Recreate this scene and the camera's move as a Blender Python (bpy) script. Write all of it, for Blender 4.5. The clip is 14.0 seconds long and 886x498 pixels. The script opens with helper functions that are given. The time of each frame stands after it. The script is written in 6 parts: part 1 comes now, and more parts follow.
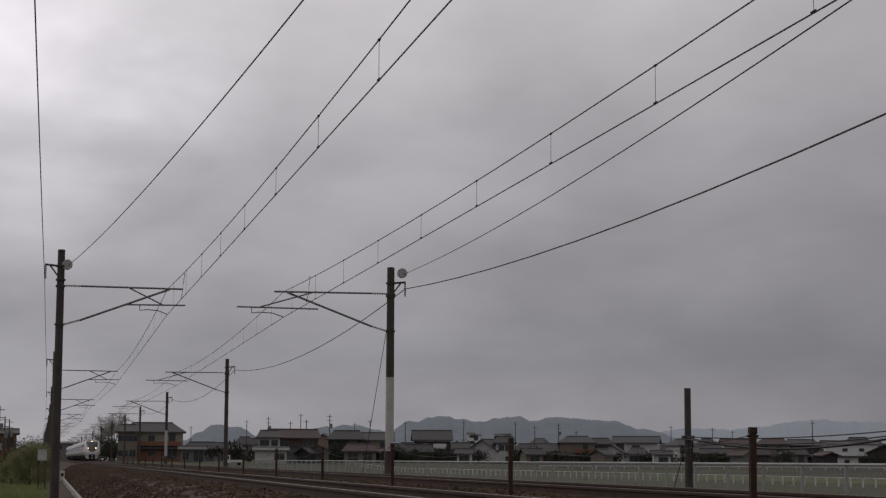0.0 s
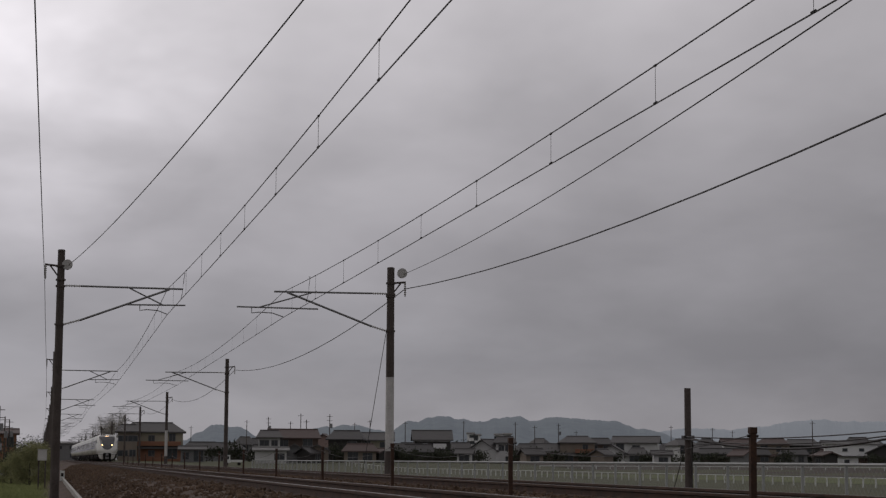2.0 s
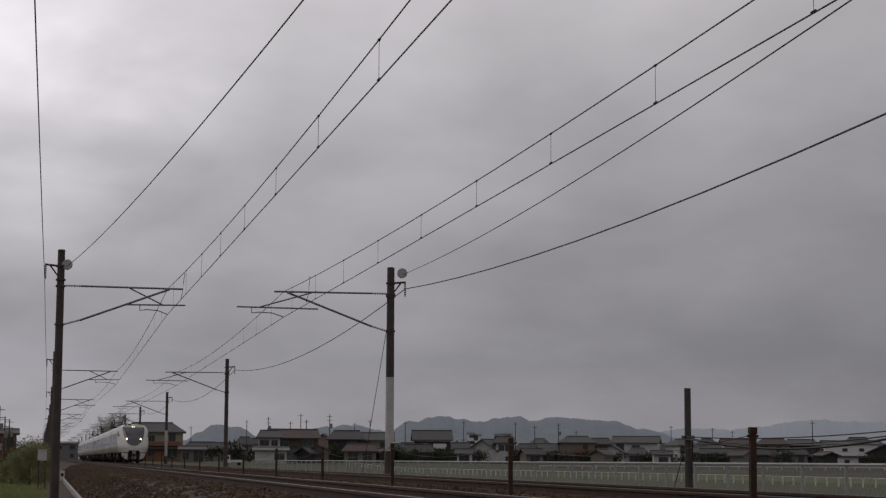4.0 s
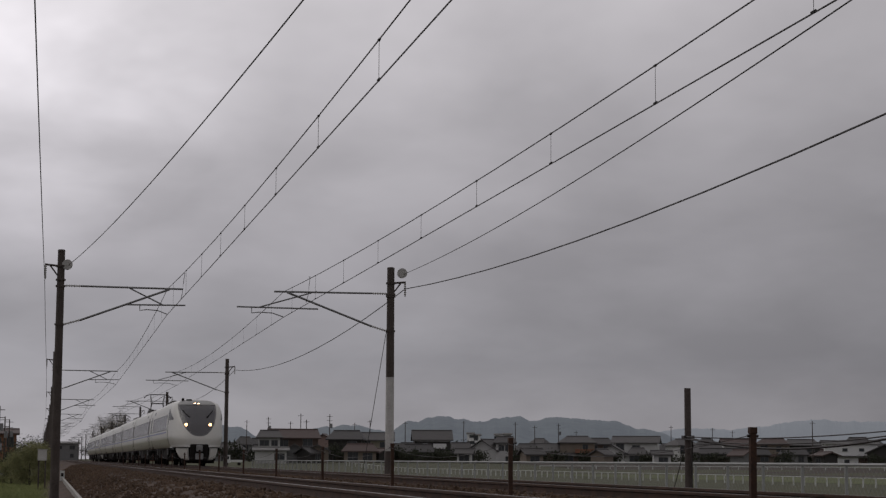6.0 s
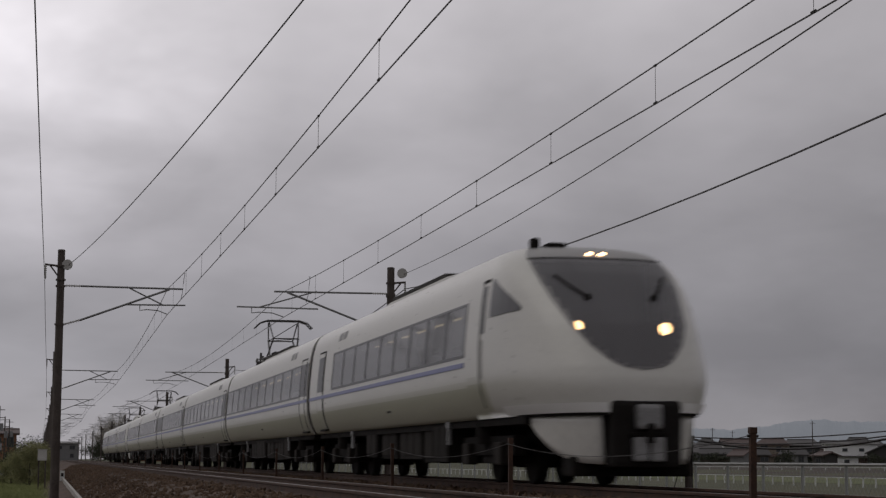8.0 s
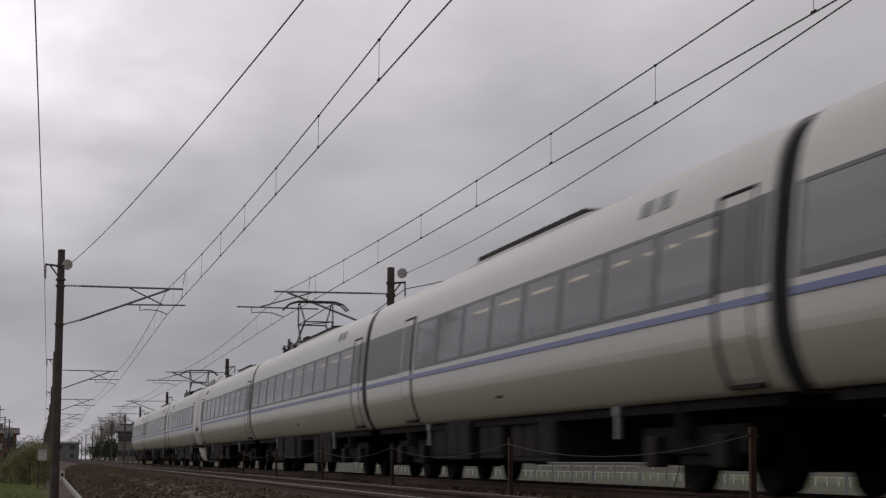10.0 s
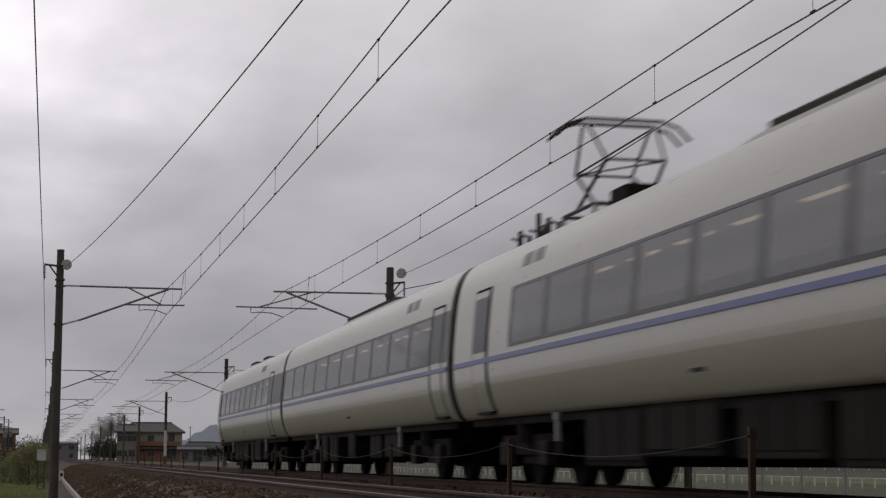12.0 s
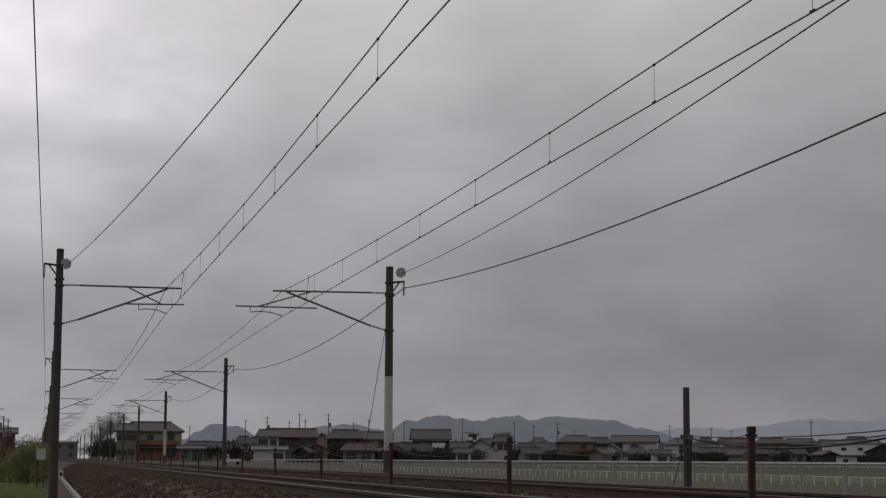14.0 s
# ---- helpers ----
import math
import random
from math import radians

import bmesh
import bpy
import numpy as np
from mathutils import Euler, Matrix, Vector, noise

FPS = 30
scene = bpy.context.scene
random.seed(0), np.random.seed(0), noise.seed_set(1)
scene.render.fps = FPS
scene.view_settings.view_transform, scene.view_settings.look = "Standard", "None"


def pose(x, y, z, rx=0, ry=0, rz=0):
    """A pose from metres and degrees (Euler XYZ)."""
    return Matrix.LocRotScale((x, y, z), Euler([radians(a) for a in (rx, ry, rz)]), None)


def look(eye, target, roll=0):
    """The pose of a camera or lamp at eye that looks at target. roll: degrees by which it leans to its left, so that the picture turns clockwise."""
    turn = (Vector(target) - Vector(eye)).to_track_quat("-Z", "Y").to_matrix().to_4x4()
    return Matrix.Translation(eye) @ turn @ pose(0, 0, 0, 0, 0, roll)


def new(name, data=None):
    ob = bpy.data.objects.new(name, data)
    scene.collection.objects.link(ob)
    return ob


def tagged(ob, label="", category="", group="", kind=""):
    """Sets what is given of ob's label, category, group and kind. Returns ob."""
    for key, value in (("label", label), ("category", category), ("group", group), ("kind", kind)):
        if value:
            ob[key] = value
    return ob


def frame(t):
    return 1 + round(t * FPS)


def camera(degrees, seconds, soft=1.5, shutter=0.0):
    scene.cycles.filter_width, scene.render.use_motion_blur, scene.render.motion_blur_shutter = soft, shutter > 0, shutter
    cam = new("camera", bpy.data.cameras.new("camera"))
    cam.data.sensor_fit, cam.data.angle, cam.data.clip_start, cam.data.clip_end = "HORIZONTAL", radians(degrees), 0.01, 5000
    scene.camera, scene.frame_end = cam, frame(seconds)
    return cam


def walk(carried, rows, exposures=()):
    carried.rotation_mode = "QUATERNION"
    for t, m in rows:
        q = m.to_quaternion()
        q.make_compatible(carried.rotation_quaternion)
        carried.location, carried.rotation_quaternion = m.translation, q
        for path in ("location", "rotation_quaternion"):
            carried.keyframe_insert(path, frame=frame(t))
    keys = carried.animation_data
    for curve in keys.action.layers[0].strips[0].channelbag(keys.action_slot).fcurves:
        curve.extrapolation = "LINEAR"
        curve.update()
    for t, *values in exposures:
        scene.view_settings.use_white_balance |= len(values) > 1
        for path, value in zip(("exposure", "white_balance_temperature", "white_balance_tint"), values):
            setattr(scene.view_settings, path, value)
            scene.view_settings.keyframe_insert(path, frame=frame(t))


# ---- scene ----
import itertools

# ---------------------------------------------------------------- camera
EYE = (0.0, 0.0, 0.34)


def aim(yaw, pitch, roll):
    y, p = radians(yaw), radians(pitch)
    d = Vector((math.sin(y) * math.cos(p), math.cos(y) * math.cos(p), math.sin(p)))
    return look(EYE, Vector(EYE) + 100 * d, roll)


cam = camera(28.113, 14.0, soft=1.3, shutter=0.25)
YAW, PITCH, ROLL = 12.3567, 6.8211, 0.2747
# the passing train shakes the tripod a little: seconds, yaw and pitch in hundredths of a degree
SHAKE = [(0.0, 0, 0), (8.2, 0, 0), (9.8, 0, 0), (10.5, 0, -2.5), (11.0, 5.5, -6), (11.5, 5, -2.5), (12.0, 2.5, 0), (12.5, 5.5, -6),
         (13.0, 3.6, -2.5), (13.5, 3, 0), (14.0, 4, -2.5)]
walk(cam, [(t, aim(YAW + 0.01 * a, PITCH + 0.01 * b, ROLL)) for t, a, b in SHAKE],
     exposures=[(0.0, 0.0), (8.2, 0.0), (9.6, 0.22), (13.3, 0.22), (13.8, 0.05), (14.0, 0.0)])

# ---------------------------------------------------------------- world and light
SUN_EL, SUN_AZ = radians(52), radians(-70)


def make_world():
    w = bpy.data.worlds.new("overcast_sky")
    scene.world = w
    w.use_nodes = True
    nt = w.node_tree
    nt.nodes.clear()
    N, L = nt.nodes.new, nt.links.new
    out, bg = N("ShaderNodeOutputWorld"), N("ShaderNodeBackground")
    sky = N("ShaderNodeTexSky")
    sky.sky_type = "NISHITA"
    sky.sun_disc = False
    sky.sun_elevation, sky.sun_rotation = SUN_EL, SUN_AZ
    sky.air_density, sky.dust_density = 1.0, 3.0
    tc = N("ShaderNodeTexCoord")
    sep = N("ShaderNodeSeparateXYZ")
    L(tc.outputs["Generated"], sep.inputs[0])
    # flat cloud layer: the direction divided by its height
    zc = N("ShaderNodeMath"); zc.operation = "MAXIMUM"; zc.inputs[1].default_value = 0.0
    L(sep.outputs["Z"], zc.inputs[0])
    za = N("ShaderNodeMath"); za.operation = "ADD"; za.inputs[1].default_value = 0.42
    L(zc.outputs[0], za.inputs[0])
    dv = N("ShaderNodeVectorMath"); dv.operation = "DIVIDE"
    cz = N("ShaderNodeCombineXYZ")
    for i in range(3):
        L(za.outputs[0], cz.inputs[i])
    L(tc.outputs["Generated"], dv.inputs[0]); L(cz.outputs[0], dv.inputs[1])
    n1 = N("ShaderNodeTexNoise"); n1.inputs["Scale"].default_value = 4.6
    n1.inputs["Detail"].default_value = 4.0; n1.inputs["Roughness"].default_value = 0.5
    n1.inputs["Distortion"].default_value = 0.1
    L(dv.outputs[0], n1.inputs["Vector"])
    r1 = N("ShaderNodeMapRange"); r1.inputs[1].default_value, r1.inputs[2].default_value = 0.32, 0.68
    r1.inputs[3].default_value, r1.inputs[4].default_value = 0.88, 1.13
    L(n1.outputs[0], r1.inputs[0])
    # overcast gradient: horizon dim, zenith bright
    ramp = N("ShaderNodeValToRGB")
    e = ramp.color_ramp.elements
    e[0].position, e[0].color = 0.0, (0.292, 0.280, 0.297, 1)
    e[1].position, e[1].color = 1.0, (0.32, 0.312, 0.32, 1)
    m = ramp.color_ramp.elements.new(0.055); m.color = (0.240, 0.234, 0.254, 1)
    m = ramp.color_ramp.elements.new(0.12); m.color = (0.287, 0.276, 0.296, 1)
    m = ramp.color_ramp.elements.new(0.26); m.color = (0.45, 0.43, 0.45, 1)
    L(zc.outputs[0], ramp.inputs[0])
    # thinner cloud where the sun stands behind it
    gd = N("ShaderNodeVectorMath"); gd.operation = "DOT_PRODUCT"
    g = Vector((-0.42, 0.86, 0.28)).normalized()
    gd.inputs[1].default_value = g
    L(tc.outputs["Generated"], gd.inputs[0])
    gr = N("ShaderNodeMapRange"); gr.inputs[1].default_value, gr.inputs[2].default_value = 0.55, 1.0
    gr.inputs[3].default_value, gr.inputs[4].default_value = 0.82, 1.5
    L(gd.outputs["Value"], gr.inputs[0])
    hd = N("ShaderNodeVectorMath"); hd.operation = "DOT_PRODUCT"
    hd.inputs[1].default_value = Vector((-0.012, 0.976, 0.222)).normalized()
    L(tc.outputs["Generated"], hd.inputs[0])
    hr = N("ShaderNodeMapRange"); hr.interpolation_type = "SMOOTHSTEP"
    hr.inputs[1].default_value, hr.inputs[2].default_value = 0.990, 1.0
    hr.inputs[3].default_value, hr.inputs[4].default_value = 0.0, 1.15
    L(hd.outputs["Value"], hr.inputs[0])
    hn = N("ShaderNodeMath"); hn.operation = "MULTIPLY"
    L(hr.outputs[0], hn.inputs[0]); L(n1.outputs[0], hn.inputs[1])
    ga = N("ShaderNodeMath"); ga.operation = "ADD"
    L(gr.outputs[0], ga.inputs[0]); L(hn.outputs[0], ga.inputs[1])
    mu = N("ShaderNodeMath"); mu.operation = "MULTIPLY"
    L(r1.outputs[0], mu.inputs[0]); L(ga.outputs[0], mu.inputs[1])
    mc = N("ShaderNodeVectorMath"); mc.operation = "SCALE"
    L(ramp.outputs[0], mc.inputs[0]); L(mu.outputs[0], mc.inputs["Scale"])
    sk = N("ShaderNodeVectorMath"); sk.operation = "SCALE"; sk.inputs["Scale"].default_value = 0.06
    L(sky.outputs[0], sk.inputs[0])
    mix = N("ShaderNodeMix"); mix.data_type = "RGBA"; mix.inputs[0].default_value = 0.96
    L(sk.outputs[0], mix.inputs[6]); L(mc.outputs[0], mix.inputs[7])
    L(mix.outputs[2], bg.inputs[0])
    bg.inputs[1].default_value = 1.0
    L(bg.outputs[0], out.inputs[0])


make_world()
sun = new("sun", bpy.data.lights.new("sun", "SUN"))
sun.data.energy, sun.data.angle, sun.data.color = 0.25, radians(40), (1.0, 0.96, 0.9)
sun.matrix_world = look((-60, 30, 90), (0, 0, 0))


# ---------------------------------------------------------------- materials
def mat(name, base, rough=0.6, metal=0.0, vary=0.15, scale=3.0, fine=40.0, bump=0.0, second=None,
        spec=0.5, emit=None, strength=0.0, per_object=0.0, coord="Object", stretch=(1, 1, 1)):
    m = bpy.data.materials.new(name)
    m.use_nodes = True
    nt = m.node_tree
    N, L = nt.nodes.new, nt.links.new
    p = nt.nodes["Principled BSDF"]
    p.inputs["Roughness"].default_value = rough
    p.inputs["Metallic"].default_value = metal
    p.inputs["Specular IOR Level"].default_value = spec
    tc = N("ShaderNodeTexCoord")
    mp = N("ShaderNodeMapping")
    mp.inputs["Scale"].default_value = stretch
    L(tc.outputs[coord], mp.inputs[0])
    a, b = N("ShaderNodeTexNoise"), N("ShaderNodeTexNoise")
    a.inputs["Scale"].default_value, b.inputs["Scale"].default_value = scale, fine
    a.inputs["Detail"].default_value, b.inputs["Detail"].default_value = 5, 3
    L(mp.outputs[0], a.inputs[0]); L(mp.outputs[0], b.inputs[0])
    s = N("ShaderNodeMath"); s.operation = "ADD"
    L(a.outputs[0], s.inputs[0]); L(b.outputs[0], s.inputs[1])
    r = N("ShaderNodeMapRange")
    r.inputs[1].default_value, r.inputs[2].default_value = 0.6, 1.4
    L(s.outputs[0], r.inputs[0])
    mx = N("ShaderNodeMix"); mx.data_type = "RGBA"
    L(r.outputs[0], mx.inputs[0])
    lo = [c * (1 - vary) for c in base]
    hi = second if second else [min(1, c * (1 + vary)) for c in base]
    mx.inputs[6].default_value, mx.inputs[7].default_value = (*lo, 1), (*hi, 1)
    col = mx.outputs[2]
    if per_object:
        oi = N("ShaderNodeObjectInfo")
        hv = N("ShaderNodeHueSaturation")
        pr = N("ShaderNodeMapRange")
        pr.inputs[3].default_value, pr.inputs[4].default_value = 1 - per_object, 1 + per_object
        L(oi.outputs["Random"], pr.inputs[0]); L(pr.outputs[0], hv.inputs["Value"]); L(col, hv.inputs["Color"])
        col = hv.outputs[0]
    L(col, p.inputs["Base Color"])
    rr = N("ShaderNodeMapRange")
    rr.inputs[3].default_value, rr.inputs[4].default_value = max(0.02, rough - 0.08), min(1, rough + 0.1)
    L(b.outputs[0], rr.inputs[0]); L(rr.outputs[0], p.inputs["Roughness"])
    if bump:
        bp = N("ShaderNodeBump"); bp.inputs["Strength"].default_value = bump; bp.inputs["Distance"].default_value = 0.02
        L(s.outputs[0], bp.inputs["Height"]); L(bp.outputs[0], p.inputs["Normal"])
    if emit:
        p.inputs["Emission Color"].default_value = (*emit, 1)
        p.inputs["Emission Strength"].default_value = strength
    return m


def tinted(name, base, rough, clear, tint, spec=0.9):
    """Tinted glass: a glossy dark sheet that lets a share of the light straight through."""
    m = mat(name, base, rough, vary=0.1, scale=0.8, spec=spec)
    nt = m.node_tree
    N, L = nt.nodes.new, nt.links.new
    tr, mx = N("ShaderNodeBsdfTransparent"), N("ShaderNodeMixShader")
    tr.inputs[0].default_value = (*tint, 1)
    mx.inputs[0].default_value = clear
    L(nt.nodes["Principled BSDF"].outputs[0], mx.inputs[1])
    L(tr.outputs[0], mx.inputs[2])
    L(mx.outputs[0], nt.nodes["Material Output"].inputs[0])
    return m


M = {
    "ballast": mat("ballast", (0.062, 0.034, 0.021), 0.9, vary=0.5, scale=0.7, fine=14, bump=0.6, second=(0.115, 0.07, 0.047)),
    "stone": mat("ballast_stone", (0.062, 0.034, 0.021), 0.9, vary=0.5, scale=0.8, fine=9, bump=0.2, second=(0.155, 0.098, 0.06)),
    "earth": mat("earth", (0.06, 0.045, 0.03), 0.95, vary=0.4, scale=0.4, fine=6, bump=0.4, second=(0.10, 0.085, 0.05)),
    "grass": mat("grass", (0.068, 0.078, 0.030), 0.95, vary=0.4, scale=0.15, fine=4, second=(0.11, 0.108, 0.055)),
    "blade": mat("grass_blade", (0.22, 0.29, 0.085), 0.8, vary=0.4, scale=0.35, fine=6, second=(0.42, 0.44, 0.19)),
    "rust": mat("rusty_steel", (0.036, 0.022, 0.016), 0.8, 0.2, vary=0.4, scale=5, fine=40, bump=0.2, second=(0.095, 0.046, 0.027)),
    "railtop": mat("polished_rail", (0.20, 0.18, 0.165), 0.38, 1.0, vary=0.2, scale=2, fine=30),
    "sleeper": mat("concrete_sleeper", (0.16, 0.13, 0.105), 0.9, vary=0.3, scale=3, fine=20, bump=0.3, per_object=0.2),
    "mast": mat("mast_steel", (0.075, 0.055, 0.046), 0.7, 0.2, vary=0.35, scale=2, fine=25, bump=0.2, second=(0.12, 0.10, 0.09)),
    "mastpaint": mat("mast_white_paint", (0.52, 0.51, 0.49), 0.7, vary=0.25, scale=2, fine=18),
    "wire": mat("wire", (0.05, 0.045, 0.042), 0.5, 0.6, vary=0.3, scale=4),
    "insul": mat("porcelain", (0.45, 0.44, 0.42), 0.35, vary=0.15, scale=9),
    "galv": mat("galvanised", (0.24, 0.24, 0.24), 0.5, 0.6, vary=0.25, scale=5),
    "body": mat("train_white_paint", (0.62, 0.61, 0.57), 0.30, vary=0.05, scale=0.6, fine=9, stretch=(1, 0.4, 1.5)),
    # two body tones, stepping darker and more olive towards the bottom
    "lower": mat("train_lower_tone", (0.42, 0.415, 0.335), 0.32, vary=0.10, scale=0.5, fine=7, stretch=(1, 0.4, 1.5)),
    "waist": mat("train_waist_tone", (0.55, 0.54, 0.49), 0.31, vary=0.08, scale=0.5, fine=7, stretch=(1, 0.4, 1.5)),
    "roofgrey": mat("train_roof_grey", (0.50, 0.49, 0.46), 0.55, vary=0.2, scale=0.8, fine=9),
    "browgrey": mat("brow_grey", (0.33, 0.325, 0.32), 0.5, vary=0.1, scale=1.5),
    "band": mat("window_band", (0.035, 0.035, 0.038), 0.35, vary=0.1, scale=2),
    "pane": tinted("window_pane", (0.075, 0.075, 0.073), 0.04, 0.26, (0.62, 0.63, 0.62), 1.9),
    "saloon": mat("saloon_panel", (0.42, 0.41, 0.38), 0.7, vary=0.08, scale=2),
    "seat": mat("seat_cloth", (0.05, 0.05, 0.07), 0.9, vary=0.2, scale=4),
    "cabdark": mat("cab_lining", (0.035, 0.035, 0.038), 0.8, vary=0.2, scale=2),
    "bumper": mat("bumper_white", (0.84, 0.84, 0.82), 0.35, vary=0.06, scale=2),
    "blue": mat("blue_stripe", (0.145, 0.165, 0.36), 0.35, vary=0.08, scale=2),
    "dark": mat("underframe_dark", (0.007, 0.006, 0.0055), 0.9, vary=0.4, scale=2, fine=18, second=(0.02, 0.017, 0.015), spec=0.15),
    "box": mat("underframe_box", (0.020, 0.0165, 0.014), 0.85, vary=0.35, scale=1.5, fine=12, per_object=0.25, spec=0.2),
    "grille": mat("roof_grille", (0.05, 0.046, 0.042), 0.8, vary=0.4, scale=3),
    "rubber": mat("bellows_rubber", (0.015, 0.013, 0.012), 0.85, vary=0.3, scale=5, spec=0.2),
    "screen": tinted("windscreen_glass", (0.155, 0.15, 0.16), 0.12, 0.36, (0.75, 0.74, 0.74)),
    "skirt": mat("skirt_light_grey", (0.66, 0.65, 0.61), 0.4, vary=0.12, scale=1.2, fine=10),
    "steelgrey": mat("coupler_grey", (0.28, 0.28, 0.28), 0.55, 0.3, vary=0.3, scale=4),
    "lamp": mat("lit_headlight", (1, 0.85, 0.6), 0.2, emit=(1.0, 0.56, 0.24), strength=14.0),
    "lampdim": mat("lit_marker", (1, 0.8, 0.5), 0.2, emit=(1.0, 0.58, 0.28), strength=8.0),
    "cabinlamp": mat("cabin_lamp", (1, 0.85, 0.6), 0.3, emit=(1.0, 0.78, 0.5), strength=0.75),
}


# ---------------------------------------------------------------- mesh helpers
def part(name, bm, material, parent=None, label="", smooth=False):
    me = bpy.data.meshes.new(name)
    bm.to_mesh(me)
    bm.free()
    for m in (material if isinstance(material, (list, tuple)) else [material]):
        me.materials.append(m)
    if smooth:
        for f in me.polygons:
            f.use_smooth = True
    ob = new(name, me)
    if parent:
        ob.parent = parent
    if label:
        tagged(ob, label)
    return ob


def empty(name, m, label, category, group="", kind=""):
    ob = new(name)
    ob.empty_display_size = 0.3
    ob.matrix_world = m
    return tagged(ob, label, category, group, kind)


def box(bm, x0, y0, z0, x1, y1, z1, bevel=0.0, mi=0):
    r = bmesh.ops.create_cube(bm, size=1.0, matrix=Matrix.Translation(((x0 + x1) / 2, (y0 + y1) / 2, (z0 + z1) / 2)) @ Matrix.Diagonal((abs(x1 - x0), abs(y1 - y0), abs(z1 - z0), 1)))
    fs = {f for v in r["verts"] for f in v.link_faces}
    for f in fs:
        f.material_index = mi
    if bevel:
        es = {e for v in r["verts"] for e in v.link_edges}
        bmesh.ops.bevel(bm, geom=list(es), offset=bevel, segments=2, affect="EDGES", profile=0.6)
    return bm


def boxes(*args, bevel=0.0):
    bm = bmesh.new()
    for a in args:
        box(bm, *a, bevel=bevel)
    return bm


def rod(bm, a, b, r, r2=None, seg=8, caps=True, mi=0):
    a, b = Vector(a), Vector(b)
    d = b - a
    q = d.to_track_quat("Z", "Y").to_matrix().to_4x4()
    res = bmesh.ops.create_cone(bm, cap_ends=caps, segments=seg, radius1=r, radius2=r if r2 is None else r2, depth=d.length,
                                matrix=Matrix.Translation((a + b) / 2) @ q)
    for v in res["verts"]:
        for f in v.link_faces:
            f.material_index = mi
    return bm


def rods(*args, seg=8):
    bm = bmesh.new()
    for a in args:
        rod(bm, *a, seg=seg)
    return bm


def tube(bm, pts, r, seg=5):
    """A round tube along points."""
    pts = [Vector(p) for p in pts]
    rings = []
    for i, p in enumerate(pts):
        d = (pts[min(i + 1, len(pts) - 1)] - pts[max(i - 1, 0)]).normalized()
        u = d.cross(Vector((0, 0, 1)))
        if u.length < 1e-3:
            u = Vector((1, 0, 0))
        u.normalize()
        v = u.cross(d)
        rings.append([bm.verts.new(p + r * (math.cos(k * 2 * math.pi / seg) * u + math.sin(k * 2 * math.pi / seg) * v)) for k in range(seg)])
    for a, b in zip(rings, rings[1:]):
        for k in range(seg):
            bm.faces.new((a[k], a[(k + 1) % seg], b[(k + 1) % seg], b[k]))
    bm.faces.new(rings[0][::-1])
    bm.faces.new(rings[-1])
    return bm


# ---------------------------------------------------------------- plan
XL, XR = 3.89, 7.67            # centres of the two tracks
FAR = 900.0


def bend(y):
    """The tracks' slight curve."""
    return -0.0983 * (y / 100) ** 2 if y < 500 else -0.0983 * 25 - 0.000983 * (y - 500)


def smooth(a, b, v):
    t = min(1, max(0, (v - a) / (b - a)))
    return t * t * (3 - 2 * t)


def ground_z(x, y):
    """Height of the natural ground."""
    x = x - bend(max(0, y))
    left = -1.25 + 0.25 * smooth(-6, -40, x)
    right = -1.5 + 1.45 * smooth(262, 332, math.hypot(x, y))
    z = left + (right - left) * smooth(3, 14, x)
    return z


def graded(lo, hi, marks):
    """Coordinates that are dense near the marks' start and sparse far off."""
    out, v, step = [lo], lo, marks
    while v < hi:
        v += step(v)
        out.append(min(v, hi))
    return out


def make_ground():
    xs = graded(-4500, 4500, lambda v: 0.45 if -6 < v < 16 else max(0.6, 0.14 * min(abs(v + 6), abs(v - 16)) + 0.5))
    ys = graded(-4500, 4500, lambda v: max(2.0, 0.10 * abs(v)))
    verts, faces = [], []
    for y in ys:
        for x in xs:
            xx = x + bend(max(0, min(y, 900)))
            n = noise.noise(Vector((x * 0.35, y * 0.35, 0))) * 0.06 if -40 < x < 60 else 0
            verts.append((xx, y, ground_z(xx, y) + n))
    w = len(xs)
    for j in range(len(ys) - 1):
        for i in range(w - 1):
            faces.append((j * w + i, j * w + i + 1, (j + 1) * w + i + 1, (j + 1) * w + i))
    me = bpy.data.meshes.new("ground")
    me.from_pydata(verts, [], faces)
    me.materials.append(M["grass"])
    for f in me.polygons:
        f.use_smooth = True
    return tagged(new("ground", me), "grassy ground beside the railway", "ground", kind="structure")


make_ground()


